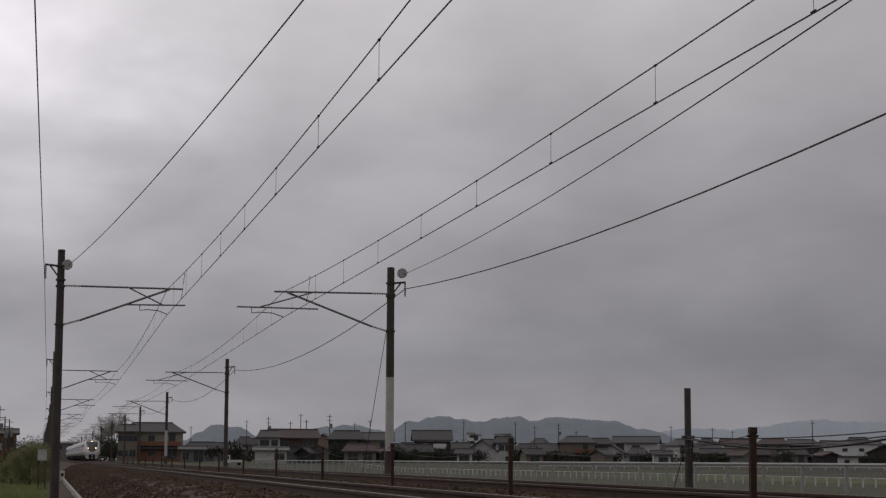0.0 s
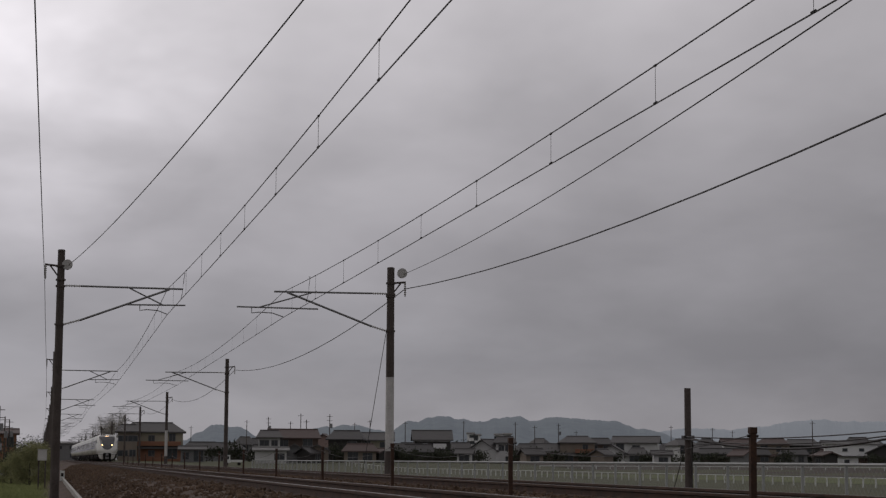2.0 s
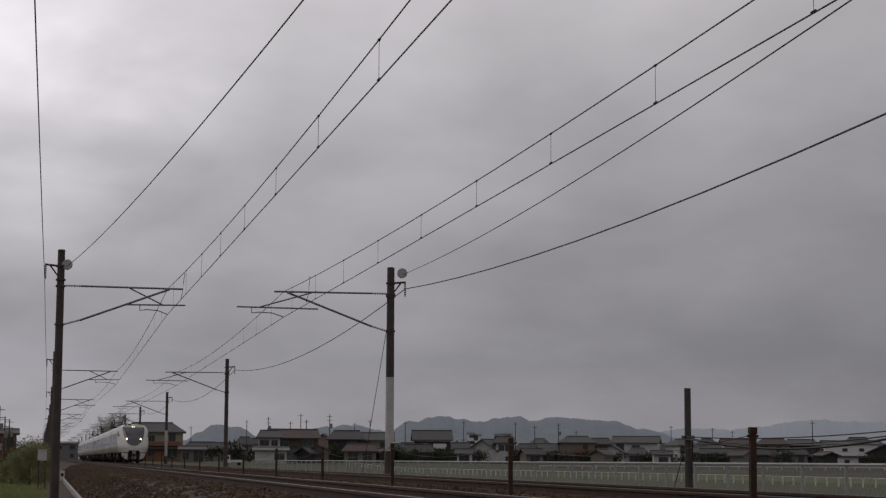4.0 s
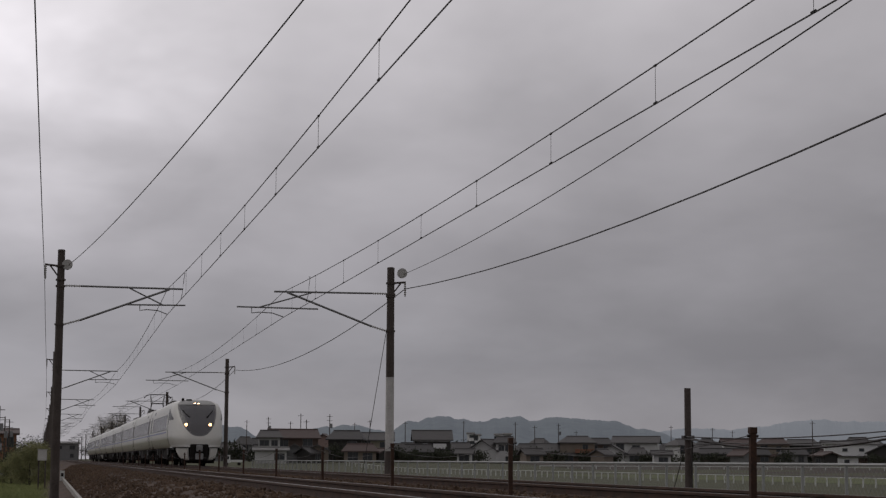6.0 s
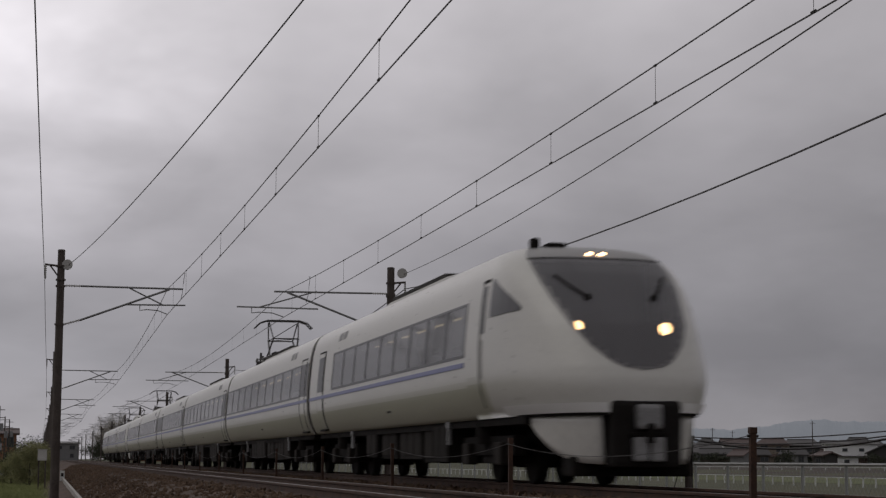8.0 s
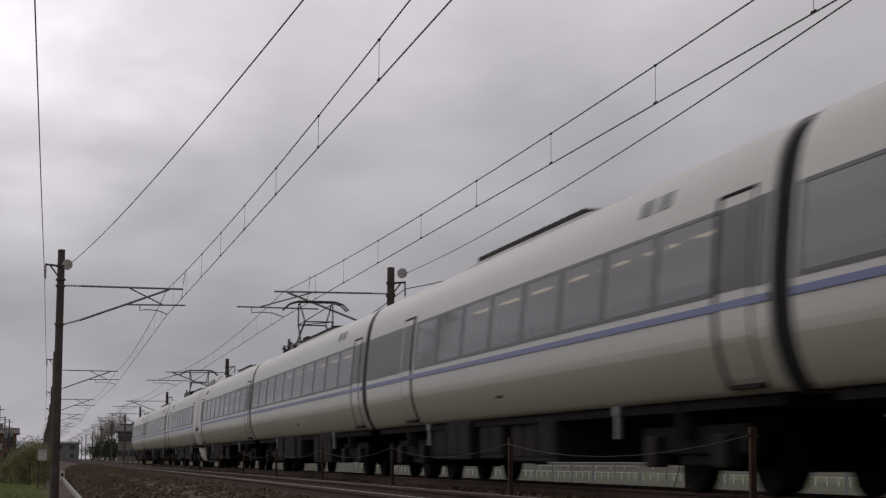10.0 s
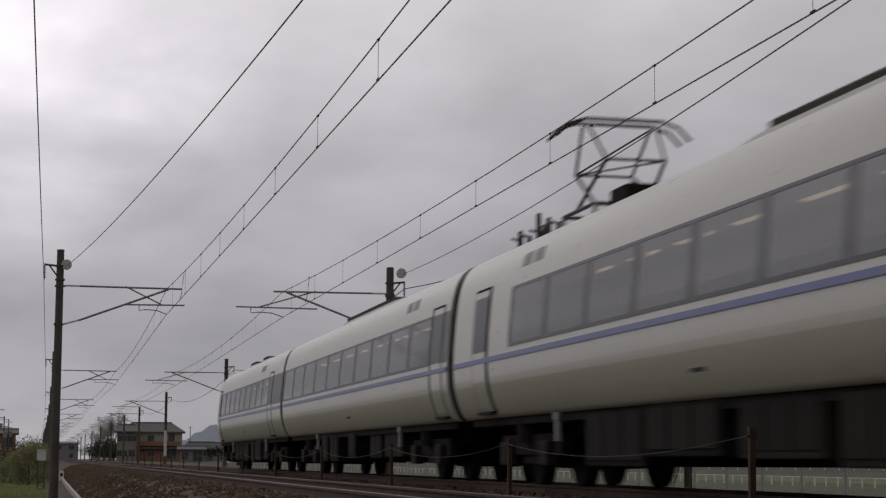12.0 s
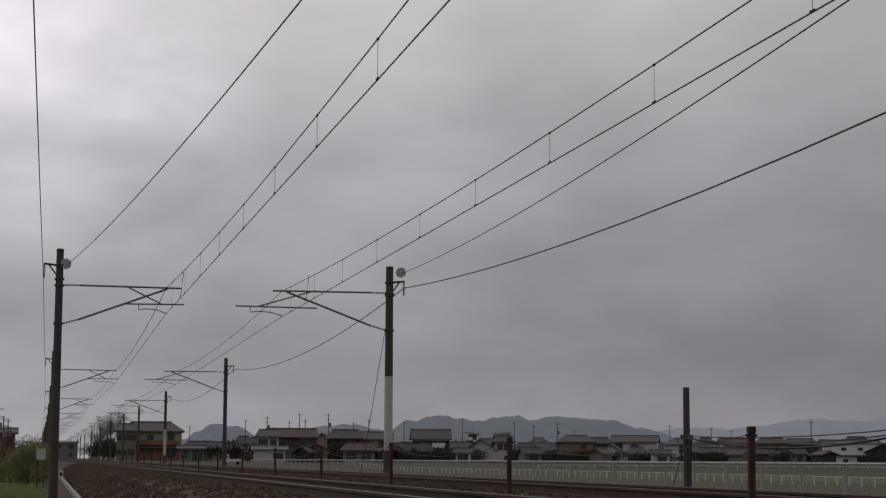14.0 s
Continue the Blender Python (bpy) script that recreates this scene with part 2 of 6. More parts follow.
def make_ballast():
    prof = [(-1.0, -1.35), (1.0, -0.82), (1.9, -0.32), (2.2, -0.22), (2.7, -0.17), (5.1, -0.17), (5.8, -0.26), (6.5, -0.17), (8.9, -0.17), (9.5, -0.22),
            (10.4, -0.40), (12.4, -0.62), (13.6, -1.2)]
    dense = []
    for (a, za), (b, zb) in zip(prof, prof[1:]):
        n = max(1, int((b - a) / 0.2))
        dense += [(a + (b - a) * i / n, za + (zb - za) * i / n) for i in range(n)]
    dense.append(prof[-1])
    ys = graded(-60, FAR, lambda v: 0.35 if 5 < v < 70 else (1.2 if v < 160 else 12))
    verts, faces = [], []
    for y in ys:
        for x, z in dense:
            n = noise.noise(Vector((x * 2.1, y * 2.1, 3))) * 0.03 + noise.noise(Vector((x * 0.5, y * 0.4, 9))) * 0.04
            verts.append((x + bend(y), y, z + n))
    w = len(dense)
    for j in range(len(ys) - 1):
        for i in range(w - 1):
            faces.append((j * w + i, j * w + i + 1, (j + 1) * w + i + 1, (j + 1) * w + i))
    me = bpy.data.meshes.new("ballast_bed")
    me.from_pydata(verts, [], faces)
    me.materials.append(M["ballast"])
    return tagged(new("ballast_bed", me), "brown stone ballast bed under two tracks", "ballast", kind="structure")


make_ballast()


def scatter_mesh(name, shapes, places, material, label, category):
    """Many small rigid pieces joined into one mesh."""
    verts, faces = [], []
    for (sv, sf), m in zip(shapes, places):
        o = len(verts)
        verts += [tuple(m @ v) for v in sv]
        faces += [tuple(i + o for i in f) for f in sf]
    me = bpy.data.meshes.new(name)
    me.from_pydata(verts, [], faces)
    me.materials.append(material)
    return tagged(new(name, me), label, category, kind="stuff")


def stone_shapes(count):
    rng = random.Random(4)
    out = []
    for _ in range(count):
        bm = bmesh.new()
        bmesh.ops.create_icosphere(bm, subdivisions=1, radius=1.0)
        for v in bm.verts:
            v.co *= rng.uniform(0.65, 1.15)
            v.co.z *= 0.7
        bm.verts.ensure_lookup_table()
        out.append(([v.co.copy() for v in bm.verts], [[v.index for v in f.verts] for f in bm.faces]))
        bm.free()
    return out


def ballast_height(x):
    if x < 1.9:
        return -0.82 + (x - 1.0) * 0.555
    if x < 2.7:
        return -0.30 + (x - 1.9) * 0.16
    if x < 5.1 or 6.5 < x < 8.9:
        return -0.17
    if x < 6.5:
        return -0.26 + abs(x - 5.8) * 0.129
    return -0.17 - (x - 8.9) * 0.09


def make_stones():
    rng = random.Random(11)
    shapes = stone_shapes(14)
    use, places = [], []
    for _ in range(30000):
        y = 11 + 75 * rng.random() ** 1.15
        x = rng.uniform(0.95, 9.6)
        s = rng.uniform(0.022, 0.052)
        z = ballast_height(x) + rng.uniform(-0.005, 0.035)
        places.append(Matrix.Translation((x + bend(y), y, z)) @ Euler((rng.uniform(0, 6), rng.uniform(0, 6), rng.uniform(0, 6))).to_matrix().to_4x4() @ Matrix.Diagonal((s * rng.uniform(0.8, 1.4), s, s, 1)))
        use.append(shapes[rng.randrange(14)])
    for _ in range(7000):
        y = 70 + 90 * rng.random()
        x = rng.uniform(0.95, 6.6)
        s = rng.uniform(0.035, 0.075)
        places.append(Matrix.Translation((x + bend(y), y, ballast_height(x) + rng.uniform(-0.01, 0.03))) @ Euler((rng.uniform(0, 6), rng.uniform(0, 6), rng.uniform(0, 6))).to_matrix().to_4x4() @ Matrix.Diagonal((s * 1.3, s, s, 1)))
        use.append(shapes[rng.randrange(14)])
    scatter_mesh("ballast_stones", use, places, M["stone"], "loose brown ballast stones between the rails", "stones")


make_stones()

# ---------------------------------------------------------------- tracks
RAIL_PROFILE = [(-0.062, -0.150), (0.062, -0.150), (0.062, -0.138), (0.012, -0.118), (0.008, -0.045), (0.032, -0.034), (0.032, -0.008),
                (0.024, 0.0), (-0.024, 0.0), (-0.032, -0.008), (-0.032, -0.034), (-0.008, -0.045), (-0.012, -0.118), (-0.062, -0.138)]


def make_track(x0, label):
    t = empty("railway_track", pose(x0, 0, 0), label, "railway track", "railway tracks", "structure")
    ys = graded(-60, FAR, lambda v: 4 if v < 200 else 20)
    for side in (-0.5495, 0.5495):
        bm = bmesh.new()
        rings = [[bm.verts.new((side + px + bend(y), y, pz)) for px, pz in RAIL_PROFILE] for y in ys]
        n = len(RAIL_PROFILE)
        for a, b in zip(rings, rings[1:]):
            for k in range(n):
                f = bm.faces.new((a[k], a[(k + 1) % n], b[(k + 1) % n], b[k]))
                f.material_index = 1 if k in (7,) else 0
        part("rail", bm, [M["rust"], M["railtop"]], t, "rusty steel rail with a polished top")
    bm = bmesh.new()
    box(bm, -1.0, -0.12, -0.32, 1.0, 0.12, -0.155, bevel=0.02)
    first = part("sleeper", bm, M["sleeper"], t)
    first.location = (bend(8), 8, 0)
    for i in range(1, 140):
        y = 8 + 0.62 * i
        o = new("sleeper", first.data)
        o.parent = t
        o.location = (bend(y), y, 0)
    bm = bmesh.new()
    for i in range(1, 140):
        y = 8 + 0.62 * (139 + i)
        box(bm, -1.0 + bend(y), y - 0.12, -0.32, 1.0 + bend(y), y + 0.12, -0.155)
    tagged(part("far_sleepers", bm, M["sleeper"], t), kind="stuff")
    return t


make_track(XL, "railway track with rusty rails on ballast")
make_track(XR, "second railway track with rusty rails on ballast")

# ---------------------------------------------------------------- overhead line
CONTACT = 5.11
L_MASTS = [-55.1, 2.1] + [2.1 + 57.2 * k for k in range(1, 12)]
R_MASTS = [-55.1, 2.1, 59.3, 116.5, 176.0, 226.0, 268.0, 318.0, 372.0, 430.0, 488.0, 546.0, 604.0]


def stagger(i, east):
    """Sideways offset of the contact line at each mast."""
    return (0.25 if east else 0.15) if i % 2 else (-0.15 if east else -0.25)


def make_mast(side, y, i):
    """side -1: west mast reaching to +x; 1: east mast reaching to -x."""
    x = (0.15 if side < 0 else 11.2) + bend(max(0, y)) - (0.75 if side < 0 and i == 1 else 0)
    s = -side                       # direction of the arm
    reach = XL - 0.15 if side < 0 else 11.2 - XR
    base = -1.5 if side < 0 else -0.75
    top = 7.14 if side < 0 else 6.86
    white = side > 0 and i in (2, 4)
    label = "tall steel catenary mast with a white-painted lower half" if white else "tall weathered steel catenary mast with a bracket arm"
    e = empty("catenary_mast", pose(x, y, 0), label, "catenary mast", "catenary masts beside the tracks")
    bm = bmesh.new()
    if white:
        rod(bm, (0, 0, base), (0, 0, 0.65), 0.17, 0.165, seg=14)
        part("base", bm, M["mast"], e, "dark mast foot", smooth=False)
        bm = rod(bmesh.new(), (0, 0, 0.65), (0, 0, 3.15), 0.145, 0.14, seg=14)
        part("painted_section", bm, M["mastpaint"], e, "white-painted lower shaft")
        bm = rod(bmesh.new(), (0, 0, 3.15), (0, 0, top), 0.14, 0.125, seg=14)
        part("shaft", bm, M["mast"], e)
    else:
        rod(bm, (0, 0, base), (0, 0, top), 0.155 if side < 0 else 0.14, 0.12, seg=14)
        part("shaft", bm, M["mast"], e)
    part("cap", rod(bmesh.new(), (0, 0, top), (0, 0, top + 0.05), 0.135, 0.11, seg=14), M["mast"], e)
    for zz in (top - 0.5, 5.98, 4.72, top - 0.95):
        part("clamp_band", rod(bmesh.new(), (0, 0, zz - 0.03), (0, 0, zz + 0.03), 0.165, seg=14), M["mast"], e)
    # cantilever
    arm = part("bracket_arm", rods(((s * 0.65, 0, 6.0), (s * 4.0, 0, 5.98), 0.032)), M["galv"], e, "horizontal top tube")
    part("insulator", insulator((s * 0.12, 0, 6.0), (s * 0.7, 0, 6.0)), M["insul"], arm)
    brace = part("brace", rods(((s * 0.65, 0, 4.87), (s * 3.55, 0, 5.96), 0.036)), M["galv"], e, "slanting brace tube")
    part("insulator", insulator((s * 0.12, 0, 4.72), (s * 0.7, 0, 4.89)), M["insul"], brace)
    lo, hi = reach - 1.65, reach + 0.35
    if side > 0:
        lo, hi = 2.5, 5.25
    part("registration_tube", rods(((s * lo, 0, 5.42), (s * hi, 0, 5.44), 0.026), ((s * (lo + 0.05), 0, 6.02), (s * (hi - 0.75), 0, 5.44), 0.024)), M["galv"], e)
    cx = (XL if side < 0 else XR) + stagger(i, side > 0) - (0.15 if side < 0 else 11.2)
    k = reach - 1.15 if side < 0 else 4.75
    bm = bmesh.new()
    tube(bm, [(s * k, 0, 5.42), (s * k, 0, 5.24), (s * (k * 0.75) + cx * 0.25, 0, 5.27), (s * k * 0.35 + cx * 0.65, 0, 5.25), (cx, 0, CONTACT + 0.02)], 0.018, 6)
    part("steady_arm", bm, M["galv"], e)
    # feeder bracket and return-wire pulley
    f = side
    bm = rods(((0, 0, top - 0.5), (f * 0.52, 0, top - 0.45), 0.035), ((0, 0, top - 0.95), (f * 0.36, 0, top - 0.47), 0.025))
    part("feeder_bracket", bm, M["mast"], e)
    part("hanging_insulator", insulator((f * 0.5, 0, top - 0.45), (f * 0.5, 0, top - 0.95)), M["insul"], e)
    px = 0.2 if side < 0 else 0.38
    bm = bmesh.new()
    rod(bm, (px, -0.12, top - 0.45 if side < 0 else top - 0.15), (px, -0.02, top - 0.45 if side < 0 else top - 0.15), 0.17, seg=20)
    if i == 2:
        part("drum", bm, M["insul"], e, "round pale wire drum")
    return e


def insulator(a, b):
    """A stick insulator with sheds."""
    a, b = Vector(a), Vector(b)
    bm = rod(bmesh.new(), a, b, 0.022)
    n = 7
    for i in range(1, n):
        p = a + (b - a) * i / n
        d = (b - a).normalized() * 0.015
        rod(bm, p - d, p + d, 0.05, 0.03, seg=10)
    return bm


for i, y in enumerate(L_MASTS):
    make_mast(-1, y, i)
for i, y in enumerate(R_MASTS):
    make_mast(1, y, i)


def span_points(masts, xs, z_sup, sag, n=14):
    pts = []
    for k, (a, b) in enumerate(zip(masts, masts[1:])):
        for j in range(n):
            t = j / n
            y = a + (b - a) * t
            x = xs(k) + (xs(k + 1) - xs(k)) * t
            s = sag * ((b - a) / 57.2) ** 2
            pts.append((x + bend(max(0, y)), y, z_sup - 4 * s * t * (1 - t)))
    return pts


def make_wire(name, masts, xs, z, sag, r, label):
    ob = part(name, tube(bmesh.new(), span_points(masts, xs, z, sag), r), M["wire"])
    return tagged(ob, label, "overhead wire", "overhead wires")


def make_catenary(masts, xc, phase):
    east = xc > 6
    e = empty("catenary_line", pose(0, 0, 0), "dark overhead contact line with messenger wire and droppers", "overhead line", "overhead lines")
    part("messenger_wire", tube(bmesh.new(), span_points(masts, lambda k: xc + stagger(k, east), 5.98, 0.38), 0.0105), M["wire"], e)
    part("contact_wire", tube(bmesh.new(), span_points(masts, lambda k: xc + stagger(k, east), CONTACT, 0.0), 0.0105), M["wire"], e)
    for k, (a, b) in enumerate(zip(masts, masts[1:])):
        if b < 10 or a > 240:
            continue
        y = (phase if k == 1 else a + 3.5)
        while y < b - 1:
            t = (y - a) / (b - a)
            s = 0.38 * ((b - a) / 57.2) ** 2
            zt = 5.98 - 4 * s * t * (1 - t)
            xt = xc + (stagger(k, east) + (stagger(k + 1, east) - stagger(k, east)) * t) + bend(max(0, y))
            xb = xt
            bm = rods(((xb, y, CONTACT), (xt, y, zt), 0.0036 if k < 2 else 0.002), ((xb, y - 0.05, CONTACT + 0.012), (xb, y + 0.05, CONTACT + 0.012), 0.02 if k < 2 else 0.012), seg=5)
            rod(bm, (xt, y - 0.03, zt), (xt, y + 0.03, zt), 0.02, seg=5)
            part("dropper", bm, M["wire"], e)
            y += 5.0
    # looped jumper beside the mast
    for y in (53.5,):
        bm = tube(bmesh.new(), [(xc - 0.15, y, 5.9), (xc - 0.15, y - 0.3, 5.88), (xc - 0.2, y - 0.45, 5.6), (xc - 0.22, y - 0.4, 5.3), (xc - 0.24, y - 0.1, CONTACT)], 0.009)
        part("jumper", bm, M["wire"], e)


make_catenary(L_MASTS, XL, 6.64)
make_catenary(R_MASTS, XR, 7.2)
make_wire("feeder_wire", L_MASTS, lambda k: 0.15 - 0.52, 6.25, 0.3, 0.0105, "dark feeder wire beside the masts")
make_wire("feeder_cable", R_MASTS, lambda k: 11.7, 6.18, 0.86, 0.017, "thick dark feeder cable between the masts")
# tensioned wires that leave the drums and cross over the tracks
for a, b, sag in (((0.36, 59.2, 6.68), (4.2, -8.0, 5.78), 2.6), ((11.6, 59.2, 6.68), (5.25, -30.0, 6.75), 4.75)):
    pts = [Vector(a).lerp(Vector(b), j / 40) - Vector((0, 0, sag * (j / 40) * (1 - j / 40))) for j in range(41)]
    tagged(part("tension_wire", tube(bmesh.new(), pts, 0.0105), M["wire"]), "dark tensioned wire running from a mast drum", "overhead wire", "overhead wires")

# ---------------------------------------------------------------- the train
TIP0 = 41.3 - 0.7 + 36.0 * 7.5      # front tip at the clip's start
SPEED = 36.0
PITCH_CAR = 21.3
CORE = [(1.24, 0.97), (1.335, 1.12), (1.415, 1.36), (1.448, 1.55), (1.4575, 1.80), (1.450, 2.10), (1.425, 2.40), (1.395, 2.72), (1.345, 3.02), (1.26, 3.26), (1.08, 3.45), (0.68, 3.57), (0.0, 3.62)]
PROFILE = []
for k_, (p1, p2) in enumerate(zip(CORE, CORE[1:])):
    p0, p3 = CORE[max(0, k_ - 1)], CORE[min(len(CORE) - 1, k_ + 2)]
    for t_ in (0.0, 0.5):
        PROFILE.append(tuple(0.5 * (2 * p1[c] + (p2[c] - p0[c]) * t_ + (2 * p0[c] - 5 * p1[c] + 4 * p2[c] - p3[c]) * t_ ** 2 + (3 * p1[c] - p0[c] - 3 * p2[c] + p3[c]) * t_ ** 3) for c in (0, 1)))
PROFILE.append(CORE[-1])
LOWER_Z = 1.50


def half_width(z):
    for (a, za), (b, zb) in zip(PROFILE, PROFILE[1:]):
        if z <= zb:
            t = (z - za) / (zb - za)
            return a + (b - a) * t
    return 0.0


def shell(y0, y1, shrink=0.0, profile=PROFILE, hole=None):
    """A closed body tube between y0 and y1; hole: a stretch left open at window height on both sides."""
    if hole:
        profile = sorted(profile + [(half_width(z), z) for z in (1.94, 2.76)], key=lambda p: p[1])
    ring = [(w - shrink, z - shrink * (z > 2)) for w, z in profile] + [(-(w - shrink), z - shrink * (z > 2)) for w, z in profile[-2::-1]]
    bm = bmesh.new()
    ys = [y0, hole[0], hole[1], y1] if hole else [y0, y1]
    rings = [[bm.verts.new((x, y, z)) for x, z in ring] for y in ys]
    n = len(ring)
    for j in range(len(ys) - 1):
        for k in range(n):
            zm = (ring[k][1] + ring[(k + 1) % n][1]) / 2
            if hole and j == 1 and 1.94 < zm < 2.76:
                continue
            f = bm.faces.new((rings[j][k], rings[j + 1][k], rings[j + 1][(k + 1) % n], rings[j][(k + 1) % n]))
            f.smooth = k != n - 1
            # darkest tone lowest, a middle tone at the waist, white above
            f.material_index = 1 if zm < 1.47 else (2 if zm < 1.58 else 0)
    for y in (y0, y1):
        bm.faces.new([bm.verts.new((x, y, z)) for x, z in ring])
    return bm


def skin(side, y0, y1, z0, z1, off, deep=0.03):
    """A plate that follows the body side, standing off it."""
    bm = bmesh.new()
    zs = [z0] + [z for _, z in PROFILE if z0 + 0.02 < z < z1 - 0.02] + [z1]
    outer = [[bm.verts.new((side * (half_width(z) + off), y, z)) for z in zs] for y in (y0, y1)]
    inner = [[bm.verts.new((side * (half_width(z) + off - deep), y, z)) for z in zs] for y in (y0, y1)]
    for i in range(len(zs) - 1):
        bm.faces.new((outer[0][i], outer[1][i], outer[1][i + 1], outer[0][i + 1]))
    for r in range(2):
        for i in range(len(zs) - 1):
            bm.faces.new((outer[r][i], outer[r][i + 1], inner[r][i + 1], inner[r][i]))
    for i in (0, -1):
        bm.faces.new((outer[0][i], outer[1][i], inner[1][i], inner[0][i]))
    bmesh.ops.recalc_face_normals(bm, faces=bm.faces)
    return bm


def bogie(parent, y):
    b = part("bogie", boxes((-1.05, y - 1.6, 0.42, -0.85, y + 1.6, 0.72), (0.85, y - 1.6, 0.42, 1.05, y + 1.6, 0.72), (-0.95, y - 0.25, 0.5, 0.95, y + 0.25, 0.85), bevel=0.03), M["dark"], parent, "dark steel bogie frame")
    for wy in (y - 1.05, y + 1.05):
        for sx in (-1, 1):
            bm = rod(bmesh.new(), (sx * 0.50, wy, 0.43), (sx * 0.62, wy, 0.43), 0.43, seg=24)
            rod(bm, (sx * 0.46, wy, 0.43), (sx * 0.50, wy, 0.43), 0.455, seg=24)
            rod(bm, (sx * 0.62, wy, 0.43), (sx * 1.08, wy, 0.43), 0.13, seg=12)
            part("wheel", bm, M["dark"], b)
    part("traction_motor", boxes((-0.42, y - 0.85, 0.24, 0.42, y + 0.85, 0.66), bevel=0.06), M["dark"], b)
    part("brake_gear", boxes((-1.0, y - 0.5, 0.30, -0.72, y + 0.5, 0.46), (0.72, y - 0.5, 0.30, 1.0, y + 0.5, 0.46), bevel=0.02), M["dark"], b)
    for sx in (-1, 1):
        for wy in (y - 1.05, y + 1.05):
            part("axle_box", boxes((sx * 0.98, wy - 0.2, 0.28, sx * 1.16, wy + 0.2, 0.62), bevel=0.03), M["box"], b)
        part("air_spring", rod(bmesh.new(), (sx * 1.02, y, 0.6), (sx * 1.02, y, 0.95), 0.2, seg=14), M["dark"], b)
    return b


def underfloor(parent, ya, yb, seed):
    rng = random.Random(seed)
    y = ya
    while y < yb - 0.8:
        w = rng.uniform(0.9, 2.4)
        w = min(w, yb - y)
        if rng.random() < 0.86:
            lo = rng.uniform(0.26, 0.42)
            d = rng.uniform(1.12, 1.25)
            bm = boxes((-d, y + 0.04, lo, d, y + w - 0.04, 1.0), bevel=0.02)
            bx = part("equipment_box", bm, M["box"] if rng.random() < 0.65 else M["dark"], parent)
            bm = bmesh.new()
            for sx in (-1, 1):
                n = max(1, int(w / 0.6))
                for q in range(n):
                    a = y + 0.1 + (w - 0.2) * q / n
                    box(bm, sx * d, a + 0.03, lo + 0.08, sx * (d + 0.018), a + (w - 0.2) / n - 0.03, 0.92)
            tagged(part("side_cover", bm, M["box"], bx), kind="stuff")
        y += w + rng.uniform(0.02, 0.3)


def windows_row(parent, side, y0, y1, count):
    """Tinted panes between dark posts, with the lit saloon behind them."""
    for za, zb in ((1.925, 1.975), (2.735, 2.775)):
        part("window_rail", skin(side, y0, y1, za, zb, 0.006), M["band"], parent, "dark grey window surround")
    pitch = (y1 - y0) / count
    for i in range(count + 1):
        a, b = max(y0, y0 + i * pitch - 0.085), min(y1, y0 + i * pitch + 0.085)
        part("window_post", skin(side, a, b, 1.975, 2.735, 0.006, 0.10), M["band"], parent)
    for i in range(count):
        a, b = y0 + i * pitch + 0.085, y0 + (i + 1) * pitch - 0.085
        part("window", skin(side, a, b, 1.975, 2.735, 0.0, 0.004), M["pane"], parent, "tinted window pane")
        c = (a + b) / 2
        part("seat", boxes((side * 0.42, c - 0.12, 1.45, side * 1.28, c + 0.06, 2.16), (side * 0.42, c - 0.5, 1.45, side * 1.28, c, 1.62), bevel=0.05), M["seat"], parent, "dark upholstered seat")
        if side < 0:
            part("cabin_lamp", boxes((-0.62, a + 0.1, 2.90, -0.42, a + 0.1 + 0.62 * (b - a), 2.925), bevel=0.008), M["cabinlamp"], parent, "warm ceiling lamp of the saloon")
    if side > 0:
        part("saloon_ceiling", boxes((-1.28, y0, 2.93, 1.28, y1, 2.97)), M["saloon"], parent, "pale saloon ceiling")
        part("saloon_floor", boxes((-1.28, y0, 1.38, 1.28, y1, 1.45)), M["seat"], parent)
    part("luggage_rack", boxes((side * 0.92, y0, 2.77, side * 1.30, y1, 2.80)), M["saloon"], parent, "pale luggage rack")


def side_door(parent, side, y0, narrow=False, seam=1, glass=0.04):
    """A flush white door with grey glass; seam: which edge shows the deep dark joint."""
    w = 0.62 if narrow else 0.86
    d = part("door", skin(side, y0 + 0.03, y0 + w - 0.03, 1.07, 2.86, 0.010), M["body"], parent, "white sliding door")
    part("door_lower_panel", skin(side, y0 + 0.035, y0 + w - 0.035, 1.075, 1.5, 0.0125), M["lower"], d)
    part("door_window", skin(side, y0 + glass, y0 + w - glass, 1.94, 2.76, 0.014, 0.012), M["band"], d, "grey glass of the door")
    lo, hi = (0.03, 0.13) if seam > 0 else (0.13, 0.03)
    part("door_seam", skin(side, y0 - lo + 0.03, y0 + 0.03, 1.05, 2.90, 0.008), M["rubber"], d)
    part("door_seam", skin(side, y0 + w - 0.03, y0 + w - 0.03 + hi, 1.05, 2.90, 0.008), M["rubber"], d)
    part("door_lintel", skin(side, y0 + 0.0, y0 + w, 2.86, 2.90, 0.012), M["rubber"], d)
    part("step", boxes((side * 1.25, y0, 1.02, side * 1.37, y0 + w, 1.06)), M["rubber"], d)


